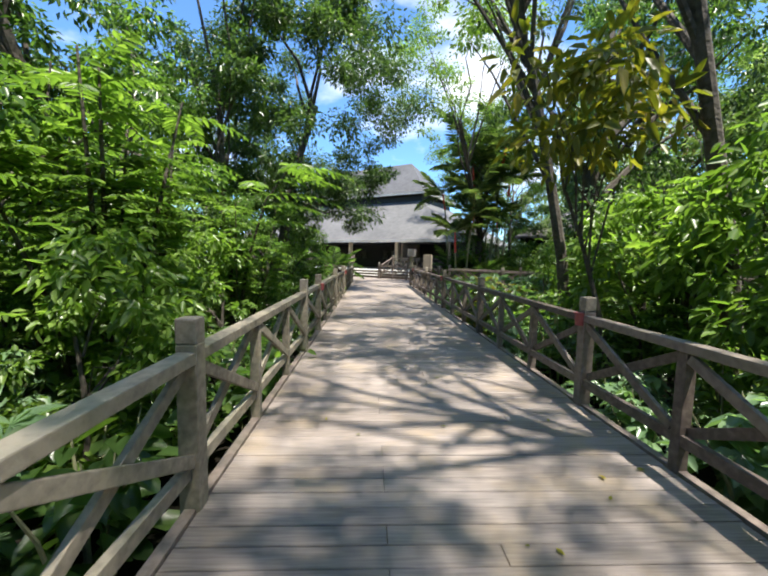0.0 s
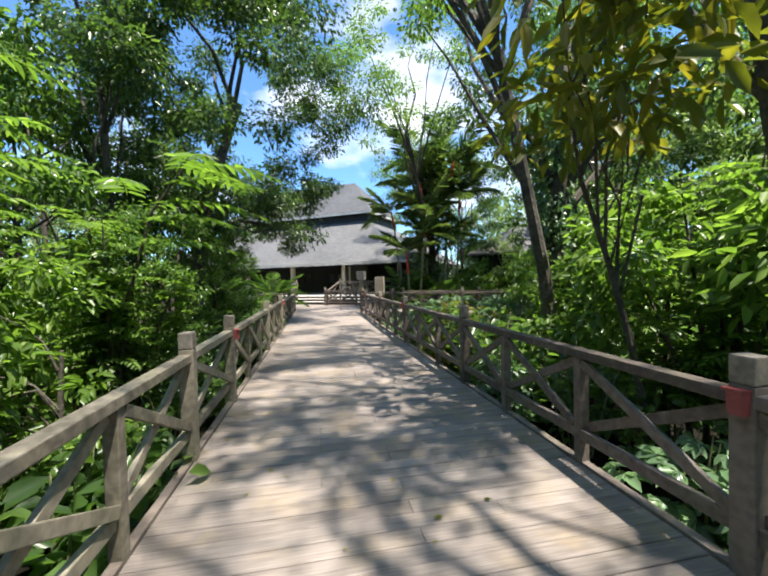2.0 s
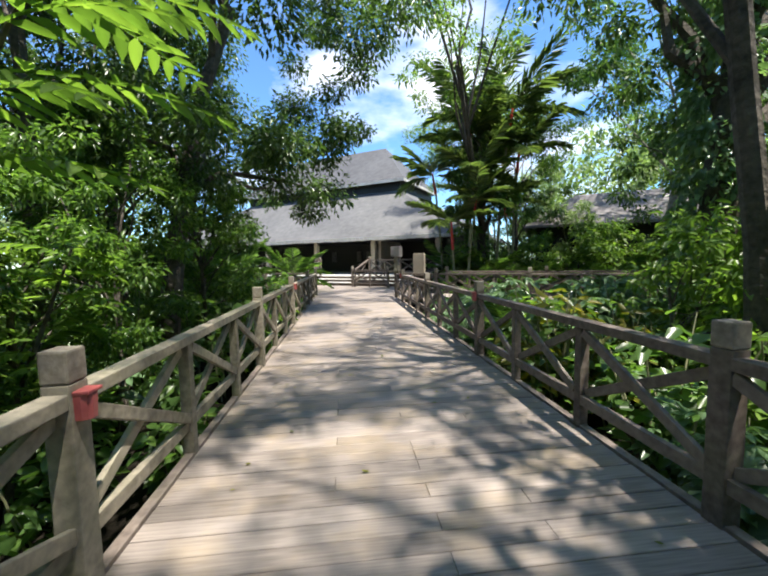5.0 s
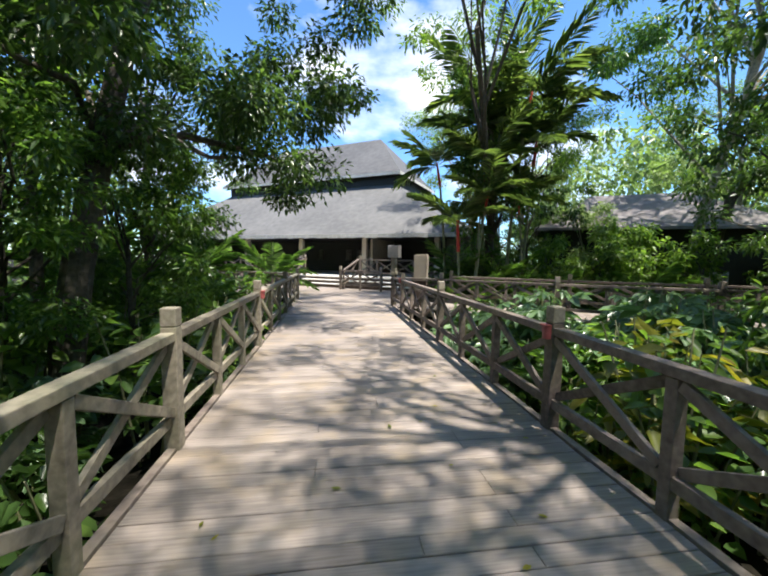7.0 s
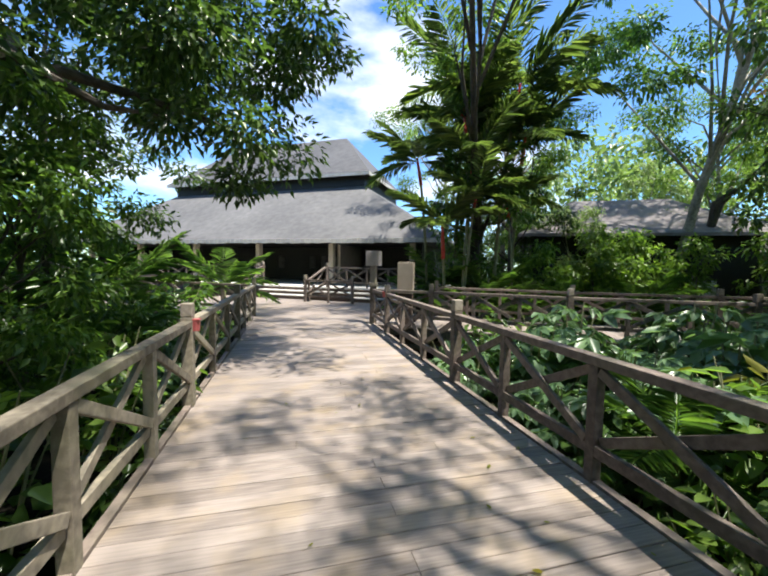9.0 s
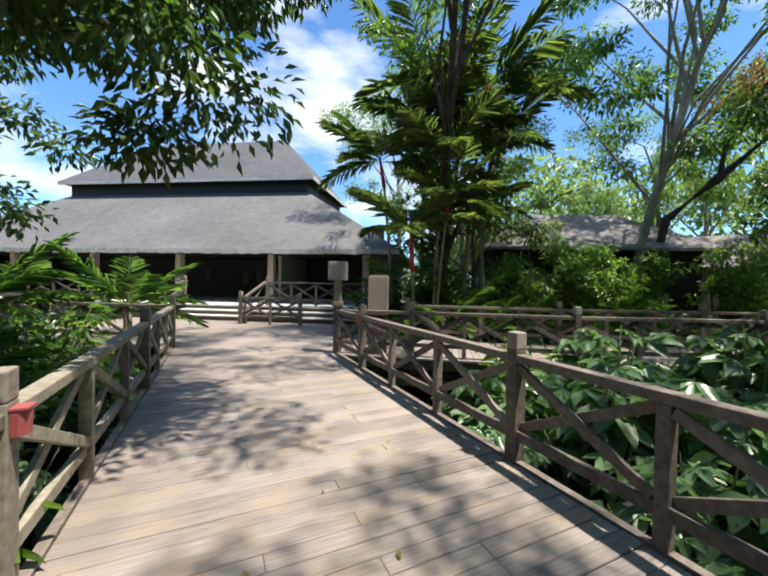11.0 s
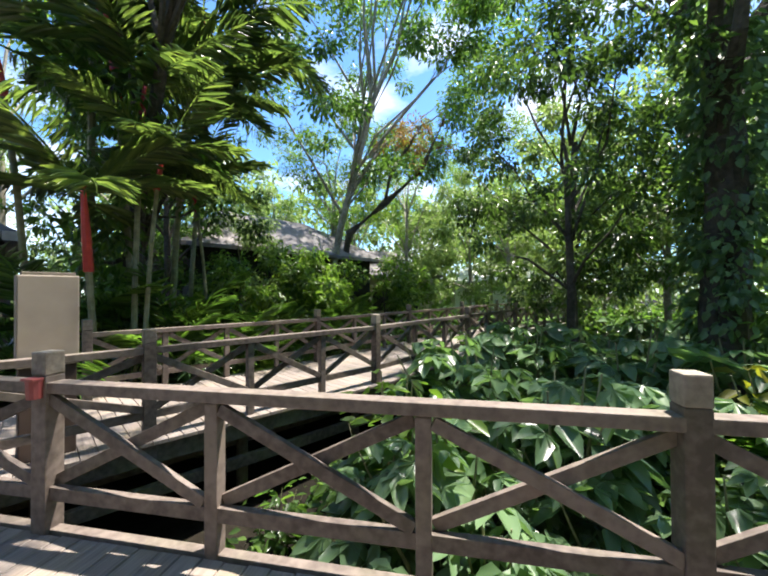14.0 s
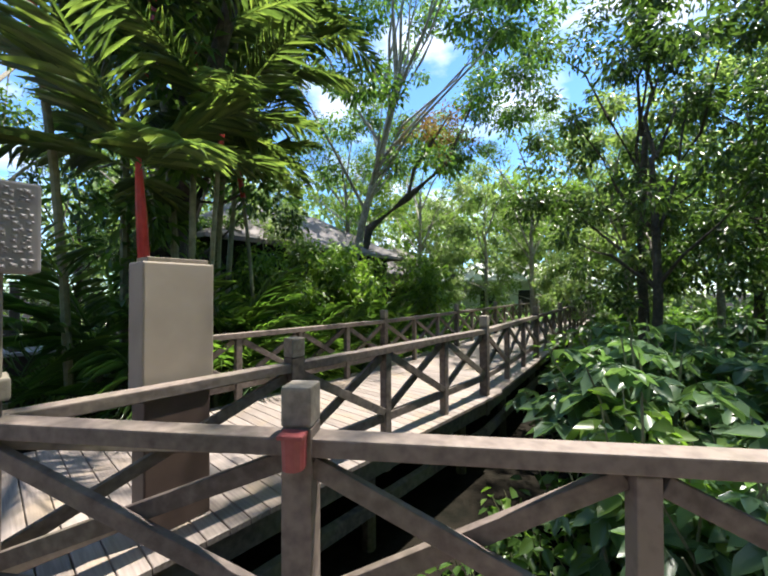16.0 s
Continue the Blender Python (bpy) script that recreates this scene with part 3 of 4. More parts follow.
hut(15.6, 23.6, -30, 8, 5, 4.2, 6.0, "low house with a pinkish grey shingle roof behind plants", M_ROOFT, M_DARK)
hut(22.5, 20.5, -60, 6, 4, 3.6, 5.2, "far low house with a pale grey roof among trees", M_ROOFT, M_PLASTER)
hut(30.0, 11.5, -80, 9, 6, 3.4, 5.0, "far white house with a pale roof", M_WHITE, M_WHITE)
fence = thing("board_fence", 14.5, 21.0, GROUND, -30, "grey upright board fence among shrubs", "fence")
for k in range(26):
    part("board", box(bmesh.new(), (k * 0.17 - 2.2, -0.015, 0), (k * 0.17 - 2.04, 0.015, 2.35 + 0.05 * math.sin(k * 2.3))), M_CONCRETE, fence)
part("rail", box(bmesh.new(), (-2.3, 0.02, 1.6), (2.3, 0.07, 1.7)), M_RAIL, fence)


# ---- plants ----
def limbs_of(t, trunk_top, trunk_r, ends, bark, seed):
    rng = random.Random(seed)
    for e in ends:
        e = Vector(e)
        f = min(0.99, max(0.5, rng.uniform(0.62, 0.95) * e.z / trunk_top.z * 0.8))
        a = Vector((trunk_top.x * f ** 1.5, trunk_top.y * f ** 1.5, trunk_top.z * f))
        mid1 = a.lerp(e, 0.35) + Vector((rng.uniform(-0.3, 0.3), rng.uniform(-0.3, 0.3), rng.uniform(0.0, 0.5)))
        mid2 = a.lerp(e, 0.7) + Vector((rng.uniform(-0.3, 0.3), rng.uniform(-0.3, 0.3), rng.uniform(-0.1, 0.5)))
        part("limb", tube((a, mid1, mid2, e), (trunk_r * 0.42, trunk_r * 0.3, trunk_r * 0.18, 0.010), 6, 0.08, seed), bark, t)


def tree(label, height, radius, crown_base, leaf, material, bark=None, count=9000, trunk_r=0.16, seed=1, lean=(0, 0), aspect=0.42, clusters=70, flat=0.75, simple=True, spread=0.55, thin=0.0, boughs=9):
    """A forked tree whose crown is many loose clumps of leaves on its limbs' ends."""
    rng = random.Random(seed)
    bark = bark or M_BARK
    t = thing("tree", 0, 0, 0, 0, label, "tree")
    top = Vector((lean[0], lean[1], height * 0.62))
    pts = [Vector((lean[0] * f ** 1.5 + rng.uniform(-0.1, 0.1) * f, lean[1] * f ** 1.5 + rng.uniform(-0.1, 0.1) * f, height * 0.62 * f)) for f in (0, 0.12, 0.3, 0.5, 0.75, 1)]
    pts[0].z = -0.3
    part("trunk", tube(pts, [trunk_r * q for q in (1.5, 1.1, 0.95, 0.85, 0.7, 0.5)], 10, 0.08, seed), bark, t)
    L = Leaves(seed)
    centres = []
    mid = (height + crown_base) / 2
    for k in range(clusters):
        a, c, r = rng.uniform(0, math.tau), rng.uniform(-1, 1), rng.uniform(0.35, 1) ** 0.5
        s = math.sqrt(1 - c * c)
        p = Vector((lean[0] + radius * r * s * math.cos(a), lean[1] + radius * r * s * math.sin(a), mid + (height - crown_base) / 2 * r * c))
        if noise.noise(p * 0.55 + Vector((seed, 0, 0))) < -0.12 + thin:
            continue
        centres.append(p)
    per = max(8, count // max(1, len(centres)))
    for p in centres:
        q = rng.uniform(0.6, 1.35)
        L.cluster(p, int(per * q), (spread * q, spread * q, spread * q * flat), leaf, aspect, None, 0.25)
    limbs_of(t, top, trunk_r, rng.sample(centres, min(boughs, len(centres))), bark, seed)
    L.build("crown", material, t, simple)
    return t


def feather_tree(label, height, radius, count, frond, pairs, leaflet, material, seed, trunk_r=0.05, base=0.3, aspect=0.36, sag=0.35):
    """A slender tree or sapling with compound leaves."""
    rng = random.Random(seed)
    t = thing("tree", 0, 0, 0, 0, label, "tree")
    L = Leaves(seed)
    stems = max(3, int(radius * 4))
    for k in range(stems):
        a = rng.uniform(0, math.tau)
        q = rng.uniform(0.2, 0.75) * radius
        hh = height * rng.uniform(0.65, 1)
        pts = [(0.15 * math.cos(a) * radius, 0.15 * math.sin(a) * radius, -0.3), (q * 0.45 * math.cos(a), q * 0.45 * math.sin(a), hh * 0.5), (q * math.cos(a), q * math.sin(a), hh)]
        part("stem", tube(pts, (trunk_r, trunk_r * 0.7, trunk_r * 0.25), 6, 0.05, seed + k), M_BARK, t)
        for j in range(count // stems):
            f = rng.uniform(base, 1)
            x = q * math.cos(a) * f
            y = q * math.sin(a) * f
            b = rng.uniform(0, math.tau)
            L.frond((x, y, hh * f), (math.cos(b), math.sin(b), rng.uniform(0.1, 0.75)), frond * rng.uniform(0.65, 1.2), pairs, leaflet, aspect, sag, 1.0)
    L.build("crown", material, t, False)
    return t


def shrub(name, label, height, radius, count, leaf, material, seed, aspect=0.55, stems=7, droop=0.3, fingers=1):
    """Broad leaves on upright stems; with fingers, each leaf is a hand of leaflets."""
    rng = random.Random(seed)
    t = thing(name, 0, 0, 0, 0, label, "shrub")
    L = Leaves(seed)
    for k in range(stems):
        a = rng.uniform(0, math.tau)
        q = radius * rng.uniform(0.15, 1)
        hh = height * rng.uniform(0.55, 1)
        end = (q * math.cos(a), q * math.sin(a), hh)
        part("stem", tube([(end[0] * 0.2, end[1] * 0.2, -0.2), (end[0] * 0.6, end[1] * 0.6, hh * 0.6), end], (0.018, 0.014, 0.006), 5, 0, seed + k), M_CANE, t)
        for j in range(count // stems):
            f = rng.uniform(0.25, 1.0)
            b = rng.uniform(0, math.tau)
            w = Vector((math.cos(b), math.sin(b), rng.uniform(-0.5, 0.45)))
            s = leaf * rng.uniform(0.6, 1.25)
            pos = Vector((end[0] * f, end[1] * f, hh * f)) + Vector((math.cos(b), math.sin(b), 0.15)) * rng.uniform(0.05, 0.4) * radius
            if fingers == 1:
                L.add([pos], [w], s, s * aspect, droop)
                continue
            up = Vector((rng.gauss(0, 0.3), rng.gauss(0, 0.3), 1)).normalized()
            w = (w - up * w.dot(up)).normalized()
            across = up.cross(w)
            for j2 in range(fingers):
                q2 = (j2 / (fingers - 1) - 0.5) * 3.4
                w2 = w * math.cos(q2) + across * math.sin(q2) - up * 0.22
                s2 = s * (1.0 - 0.12 * abs(q2))
                L.add([pos], [w2], s2, s2 * aspect, droop, np.array([tuple(up)]))
    L.build("foliage", material, t, False)
    return t


def palm(label, height, fronds, length, leaflet, seed, wax=False, cane=0.05, lean=(0.2, 0.1), material=None, pairs=30, shaft=0.95):
    rng = random.Random(seed)
    t = thing("palm", 0, 0, 0, 0, label, "palm")
    top = Vector((lean[0], lean[1], height))
    pts = [Vector((lean[0] * f * f, lean[1] * f * f, height * f - (0.3 if f == 0 else 0))) for f in (0, 0.25, 0.5, 0.75, 1)]
    part("trunk", tube(pts, [cane * q for q in (1.3, 1.0, 0.95, 0.9, 0.85)], 8, 0.04, seed), M_CANE, t)
    if wax:
        part("crownshaft", tube((top, top + Vector((lean[0], lean[1], 2)).normalized() * shaft * 0.47, top + Vector((lean[0], lean[1], 2)).normalized() * shaft), (cane * 1.25, cane * 1.15, cane * 0.6), 8), M_WAX, t, "scarlet sheath")
        top = top + Vector((lean[0], lean[1], 2)).normalized() * shaft * 0.9
    L = Leaves(seed)
    for k in range(fronds):
        a = k * 2.4 + rng.uniform(-0.3, 0.3)
        f = k / fronds
        L.frond(top + Vector((0, 0, -0.1 * f)), (math.cos(a), math.sin(a), 1.3 - 1.35 * f), length * rng.uniform(0.8, 1.15), pairs, leaflet, 0.043, 0.15 + 0.24 * f, 0.8, 0.2, 0.15)
    L.build("fronds", material or M_PALM, t, False)
    return t


# the great tree whose crown hangs over the walk before the house
big = tree("tall dark tree with small glossy leaves overhanging the walk", 13.5, 4.2, 3.3, 0.145, M_LEAF_DARK, count=62000, trunk_r=0.2, seed=3, lean=(1.2, 1.3), clusters=230, spread=0.7)
big.matrix_basis = pose(-2.8, 13.3, GROUND)
slim = tree("slim grey tree with a thin dark crown", 14.0, 3.0, 6.0, 0.17, M_LEAF_DARK, count=9000, trunk_r=0.13, seed=8, lean=(-0.4, 0.6), clusters=70)
slim.matrix_basis = pose(-4.0, 12.0, GROUND)
gnarl = tree("large tree with a thick trunk wrapped in climbing leaves", 13.0, 3.6, 5.2, 0.16, M_LEAF_DARK, count=9000, trunk_r=0.32, seed=5, lean=(0.3, -0.2), clusters=130)
gnarl.matrix_basis = pose(7.4, 11.4, GROUND)
L = Leaves(55)
rng = random.Random(55)
for k in range(240):
    z, a = rng.uniform(0.2, 7.5), rng.uniform(0, math.tau)
    L.cluster((0.42 * math.cos(a), 0.42 * math.sin(a), z), 14, (0.22, 0.22, 0.25), 0.16, 0.6, (0.6 * math.cos(a), 0.6 * math.sin(a), -0.4))
L.build("climber", M_LEAF_BIG, gnarl, False, "leafy climber on the trunk")

T_MID = tree("broad-leaved green tree in the forest edge", 9.5, 2.9, 1.8, 0.20, M_LEAF_MID, count=6800, trunk_r=0.11, seed=12, clusters=80, thin=0.06)
T_MID.matrix_basis = pose(12.2, 5.6, GROUND)
T_DARK = tree("dark dense forest tree", 12.0, 3.2, 2.6, 0.19, M_LEAF_DARK, count=7500, trunk_r=0.14, seed=21, clusters=85, thin=0.05)
T_DARK.matrix_basis = pose(-6.0, 17.5, GROUND)
T_PALE = tree("green tree beyond the side walk, paled for sun and haze", 9.0, 2.9, 1.6, 0.2, M_LEAF_HAZY, M_PALE, count=6000, trunk_r=0.1, seed=14, clusters=75, thin=0.06)
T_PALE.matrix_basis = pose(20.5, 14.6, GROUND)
T_LIGHT = tree("light green open-crowned tree", 12.0, 3.4, 5.0, 0.13, M_LEAF_BRIGHT, M_PALE, count=8000, trunk_r=0.12, seed=31, clusters=70, thin=0.12)
T_LIGHT.matrix_basis = pose(10.5, 25.0, GROUND)
T_GOLD = tree("slender tree with large yellowing leaves reaching over the railing", 6.1, 1.45, 4.2, 0.3, M_LEAF_GOLD, count=620, trunk_r=0.05, seed=41, clusters=30, lean=(-1.2, -0.2), simple=False, aspect=0.36)
T_GOLD.matrix_basis = pose(5.0, 6.2, GROUND)
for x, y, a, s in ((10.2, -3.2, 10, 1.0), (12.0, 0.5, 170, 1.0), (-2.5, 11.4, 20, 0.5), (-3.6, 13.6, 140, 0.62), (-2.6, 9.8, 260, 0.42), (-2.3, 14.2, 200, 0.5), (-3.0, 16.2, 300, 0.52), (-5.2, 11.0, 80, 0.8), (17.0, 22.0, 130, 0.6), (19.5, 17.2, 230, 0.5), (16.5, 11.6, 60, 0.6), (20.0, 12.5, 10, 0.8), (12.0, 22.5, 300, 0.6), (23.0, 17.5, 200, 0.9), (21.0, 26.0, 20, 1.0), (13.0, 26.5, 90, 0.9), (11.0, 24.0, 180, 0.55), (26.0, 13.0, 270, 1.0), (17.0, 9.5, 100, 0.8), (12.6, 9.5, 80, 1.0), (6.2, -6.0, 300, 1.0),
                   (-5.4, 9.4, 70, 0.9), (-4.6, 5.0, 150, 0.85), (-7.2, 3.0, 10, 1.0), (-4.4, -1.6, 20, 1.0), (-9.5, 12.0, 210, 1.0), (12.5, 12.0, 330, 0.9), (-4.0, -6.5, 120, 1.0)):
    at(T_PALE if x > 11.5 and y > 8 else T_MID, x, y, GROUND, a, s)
for x, y, a, s in ((-4.5, 19.6, 250, 0.9), (-8.5, 15.0, 30, 1.0), (-10.5, 20.0, 100, 1.0), (-8.8, 8.0, 60, 1.0), (10.6, 12.6, 60, 0.85), (9.4, 13.0, 200, 0.72), (12.5, 7.0, 170, 1.0), (14.5, 4.0, 15, 1.05), (13.5, 1.5, 90, 1.0), (-8.5, -2.5, 0, 1.0),
                   (7.0, -8.5, 70, 1.1), (0.5, -13.0, 180, 1.1), (-6.0, -11.0, 45, 1.1), (9.8, 23.4, 260, 0.8), (10.2, 27.0, 40, 0.6), (14.5, 7.0, 200, 1.0), (13.0, -5.0, 120, 1.1)):
    at(T_DARK, x, y, GROUND, a, s)
for x, y, a, s in ((18.6, 21.5, 160, 1.05), (26.0, 17.0, 60, 1.0), (20.5, 18.0, 40, 1.0), (18.0, 13.0, 280, 0.9), (8.8, 28.0, 200, 1.1), (24.0, 22.0, 90, 1.1), (22.0, 9.0, 0, 1.0)):
    at(T_LIGHT, x, y, GROUND, a, s)
# tall open trees whose branches throw the broken shade on the boards
T_HIGH = tree("tall open tree with fine branches over the walk", 15.5, 3.5, 8.6, 0.15, M_LEAF_BRIGHT, M_BARK, count=7600, trunk_r=0.15, seed=57, clusters=80, thin=0.0, flat=0.5, spread=0.62, boughs=18, lean=(-2.5, 0.3))
T_HIGH.matrix_basis = pose(5.7, 1.2, GROUND)
for x, y, a, s in ((6.0, 9.4, 20, 0.95), (5.6, -4.5, -25, 1.0), (6.4, 5.4, 12, 0.92), (-5.6, 9.0, 60, 1.0), (-6.5, 1.0, 140, 1.0)):
    at(T_HIGH, x, y, GROUND, a, s)
# The strong lean is added: its mostly unseen crown shades the landing.
T_OVER = tree("tall open light green tree behind the palms, its lean added to shade the landing", 15.0, 3.8, 8.0, 0.16, M_LEAF_BRIGHT, M_BARK, count=7500, trunk_r=0.14, seed=58, clusters=80, flat=0.5, spread=0.62, boughs=8, lean=(-3.4, -5.2))
T_OVER.matrix_basis = pose(8.3, 23.4, GROUND)
T_FRONT = tree("young bright broad-leaved tree beside the railing", 4.3, 1.35, 0.5, 0.19, M_LEAF_BRIGHT, count=2600, trunk_r=0.05, seed=61, clusters=50, spread=0.4, simple=False)
T_FRONT.matrix_basis = pose(6.2, 8.8, GROUND)
for x, y, a, s in ((11.2, 20.4, 40, 0.85), (12.4, 19.9, 150, 1.0), (13.4, 20.6, 250, 1.0), (11.9, 21.6, 10, 1.05), (14.6, 19.4, 90, 0.95), (16.2, 18.4, 300, 1.0), (10.2, 21.4, 200, 0.9), (17.6, 17.6, 30, 1.0), (6.0, 6.9, 130, 1.0), (6.2, 4.4, 200, 1.1), (5.6, 1.2, 260, 0.95), (5.9, 10.6, 350, 0.8), (5.6, 2.9, 170, 0.85), (-2.0, 3.6, 60, 0.7), (-2.1, 7.0, 200, 0.75)):
    at(T_FRONT, x, y, GROUND, a, s)

# leaning tree with a brown dying branch beyond the side walk
lean_t = thing("leaning_tree", 16.3, 20.0, GROUND, 0, "leaning dark tree with rusty brown foliage", "tree")
part("trunk", tube([(0.0, 0.8, -0.2), (0.0, 0.5, 2.6), (0.0, 0.0, 5.3), (0.0, -1.6, 6.5), (0.1, -3.2, 7.9), (0.4, -4.2, 10.2)], (0.26, 0.22, 0.2, 0.17, 0.13, 0.05), 9, 0.1, 2), M_BARK, lean_t)
part("limb", tube([(0.0, -1.6, 6.5), (-0.3, -1.9, 7.6), (-0.5, -2.9, 9.0), (-0.4, -3.4, 9.8)], (0.1, 0.08, 0.05, 0.015), 6, 0.1, 3), M_BARK, lean_t)
L = Leaves(77)
rng = random.Random(77)
for k in range(34):
    L.cluster((-0.2 + rng.gauss(0, 0.6), -2.8 + rng.gauss(0, 0.7), 9.0 + rng.gauss(0, 0.6)), 36, (0.4, 0.4, 0.35), 0.16, 0.4)
L.build("crown", M_DRY, lean_t, True, "rusty brown leaves")

pale = tree("tall tree with a pale leaning trunk and an open blue-green crown", 18.0, 5.6, 6.5, 0.22, M_LEAF_MID, M_PALE, count=24000, trunk_r=0.17, seed=83, lean=(0.2, -2.3), clusters=170, flat=0.6, spread=0.8, boughs=22)
pale.matrix_basis = pose(15.4, 20.9, GROUND)

# feathery bright saplings close to the walk
F1 = feather_tree("bright green sapling with feathery compound leaves", 5.4, 1.6, 230, 0.8, 9, 0.20, M_LEAF_BRIGHT, 14)
F1.matrix_basis = pose(-2.7, 4.9, GROUND)
for x, y, a, s in ((-3.6, 7.4, 80, 1.0), (-3.9, 3.2, 190, 1.05), (-2.9, 2.4, 20, 0.72), (-2.6, 9.2, 250, 0.8), (-5.2, 6.4, 120, 1.2), (5.8, 6.0, 30, 0.85), (6.0, 3.0, 160, 0.9), (-4.8, 1.0, 200, 1.2)):
    at(F1, x, y, GROUND, a, s)
# long leafy spray that reaches over the left railing
spray = thing("leafy_branch", -1.75, 8.7, 2.55, 0, "overhanging branch with long bright pinnate leaves", "branch")
part("branch", tube([(-0.9, 0.4, -3.6), (-0.5, 0.2, -1.2), (0.0, 0, 0.2), (0.6, -0.2, 0.9)], (0.05, 0.035, 0.025, 0.012), 6), M_BARK, spray)
L = Leaves(91)
for k, (x, z, a, ln) in enumerate(((0.0, 0.3, 0.2, 1.3), (0.2, 0.6, -0.3, 1.2), (-0.1, 0.0, -0.5, 1.25), (0.5, 0.9, 0.1, 1.1), (-0.3, 0.4, -1.2, 1.2), (0.4, 0.8, -1.0, 1.1), (-0.3, -0.3, 0.1, 1.1), (0.5, 0.9, 1.0, 1.0))):
    L.frond((x, -0.1, z), (math.cos(a), math.sin(a), 0.22), ln * 1.3, 9, 0.36, 0.34, 0.3, 1.0)
L.build("leaves", M_LEAF_BRIGHT, spray, False)

# palms: sealing-wax clump by the house
P1 = palm("sealing-wax palm with a scarlet crownshaft", 5.6, 9, 2.3, 0.72, 5, True, 0.05, (0.3, 0.15))
P1.matrix_basis = pose(6.3, 20.9, GROUND)
for x, y, a, s in ((6.9, 21.5, 70, 1.25), (6.2, 20.6, 330, 0.8), (5.5, 21.9, 130, 1.0), (8.0, 22.6, 60, 1.2), (7.9, 21.6, 300, 1.4), (6.7, 22.3, 20, 1.5), (8.3, 20.9, 100, 0.8), (8.8, 21.9, 250, 1.15)):
    at(P1, x, y, GROUND, a, s)
P3 = palm("young sealing-wax palm with a long scarlet crownshaft", 3.0, 9, 2.2, 0.75, 15, True, 0.055, (-0.1, 0.05), shaft=1.35)
P3.matrix_basis = pose(5.8, 21.05, GROUND)
core = tree("ivy-hung tree trunk among the palms", 10.5, 1.5, 1.5, 0.24, M_LEAF_MID, count=3600, trunk_r=0.22, seed=66, clusters=70)
core.matrix_basis = pose(7.3, 21.9, GROUND)
P2 = palm("young feather palm among shrubs", 1.5, 11, 1.7, 0.5, 9, False, 0.06, (0.05, 0.05), M_LEAF_MID, 24)
P2.matrix_basis = pose(9.6, 20.6, GROUND)
for x, y, a, s in ((8.4, 19.7, 60, 0.8), (-1.5, 23.6, 100, 1.3), (-4.2, 22.9, 10, 1.45), (-6.3, 20.6, 200, 1.5), (-2.6, 18.0, 80, 0.85), (5.2, 22.4, 20, 0.9), (10.9, 18.6, 220, 0.9), (12.2, 19.3, 0, 1.1), (4.3, 12.4, 90, 0.7),
                   (-8.0, 22.5, 130, 1.5), (-4.2, 20.2, 30, 1.2), (-6.4, 19.2, 70, 1.25), (6.7, 20.75, 10, 0.95), (7.7, 20.1, 140, 0.9), (8.9, 19.8, 250, 0.9), (6.2, 22.2, 80, 1.3), (7.5, 21.2, 200, 1.2), (-3.4, 16.6, 300, 1.0)):
    at(P2, x, y, GROUND, a, s)

# broad-leaved undergrowth along both sides
B1 = shrub("shrub", "low undergrowth plant with broad lobed drooping leaves", 1.5, 0.75, 90, 0.27, M_LEAF_BIG, 101, 0.5, 9, 0.3, 5)
B1.matrix_basis = pose(4.0, 13.5, GROUND)
B2 = shrub("shrub", "leafy green shrub at the walk's edge", 2.0, 0.85, 260, 0.20, M_LEAF_MID, 102)
B2.matrix_basis = pose(4.2, 9.0, GROUND)
B3 = shrub("shrub", "bright yellow-green shrub in the sun", 2.1, 0.8, 230, 0.20, M_LEAF_BRIGHT, 103)
B3.matrix_basis = pose(4.4, 16.0, GROUND)
B4 = shrub("shrub", "glossy broad-leaved green undergrowth plant", 1.3, 0.8, 150, 0.26, M_LEAF_MID, 104)
B4.matrix_basis = pose(-1.4, 6.0, GROUND)
B5 = shrub("shrub", "sunlit shrub with yellow leaves", 2.0, 0.6, 130, 0.26, M_LEAF_GOLD, 105, 0.4)
B5.matrix_basis = pose(5.0, 10.6, GROUND)


def blocked(x, y):
    if XL - 0.75 < x < XR + 0.75 and y < 28:
        return True
    if XR < x < 4.4 and y > 16.2:
        return True
    q = Vector((x, y))
    for a, b, lo, hi in ((S0, S3, -1.7, 3.0), (S3, S3 + e2 * 25, -0.75, 3.0)):
        d = (b - a).normalized()
        s = (q - a).dot(d)
        o_ = (q - a).dot(Vector((-d.y, d.x)))
        if -0.6 < s < (b - a).length + 0.6 and lo < o_ < hi:
            return True
    loc = HOUSE.inverted() @ Vector((x, y, 0))
    if loc.y > -2.9 and loc.x < 0.8:
        return True
    return loc.x < 0.8 and loc.y > -7.4 and loc.x > -19


rng = random.Random(7)
spots = []
for k in range(4000):
    x, y = rng.uniform(-12, 24), rng.uniform(-3, 28)
    near = min(abs(x - XR), abs(x - XL))
    if near > 3.5 and rng.random() < 0.55:
        continue
    if blocked(x, y) or any((x - a) ** 2 + (y - b) ** 2 < 0.62 for a, b in spots):
        continue
    spots.append((x, y))
def reach(q):
    return min(abs(q[0] - XR), abs(q[0] - XL)) if q[1] < 19 else 3 + abs(q[1] - 19)


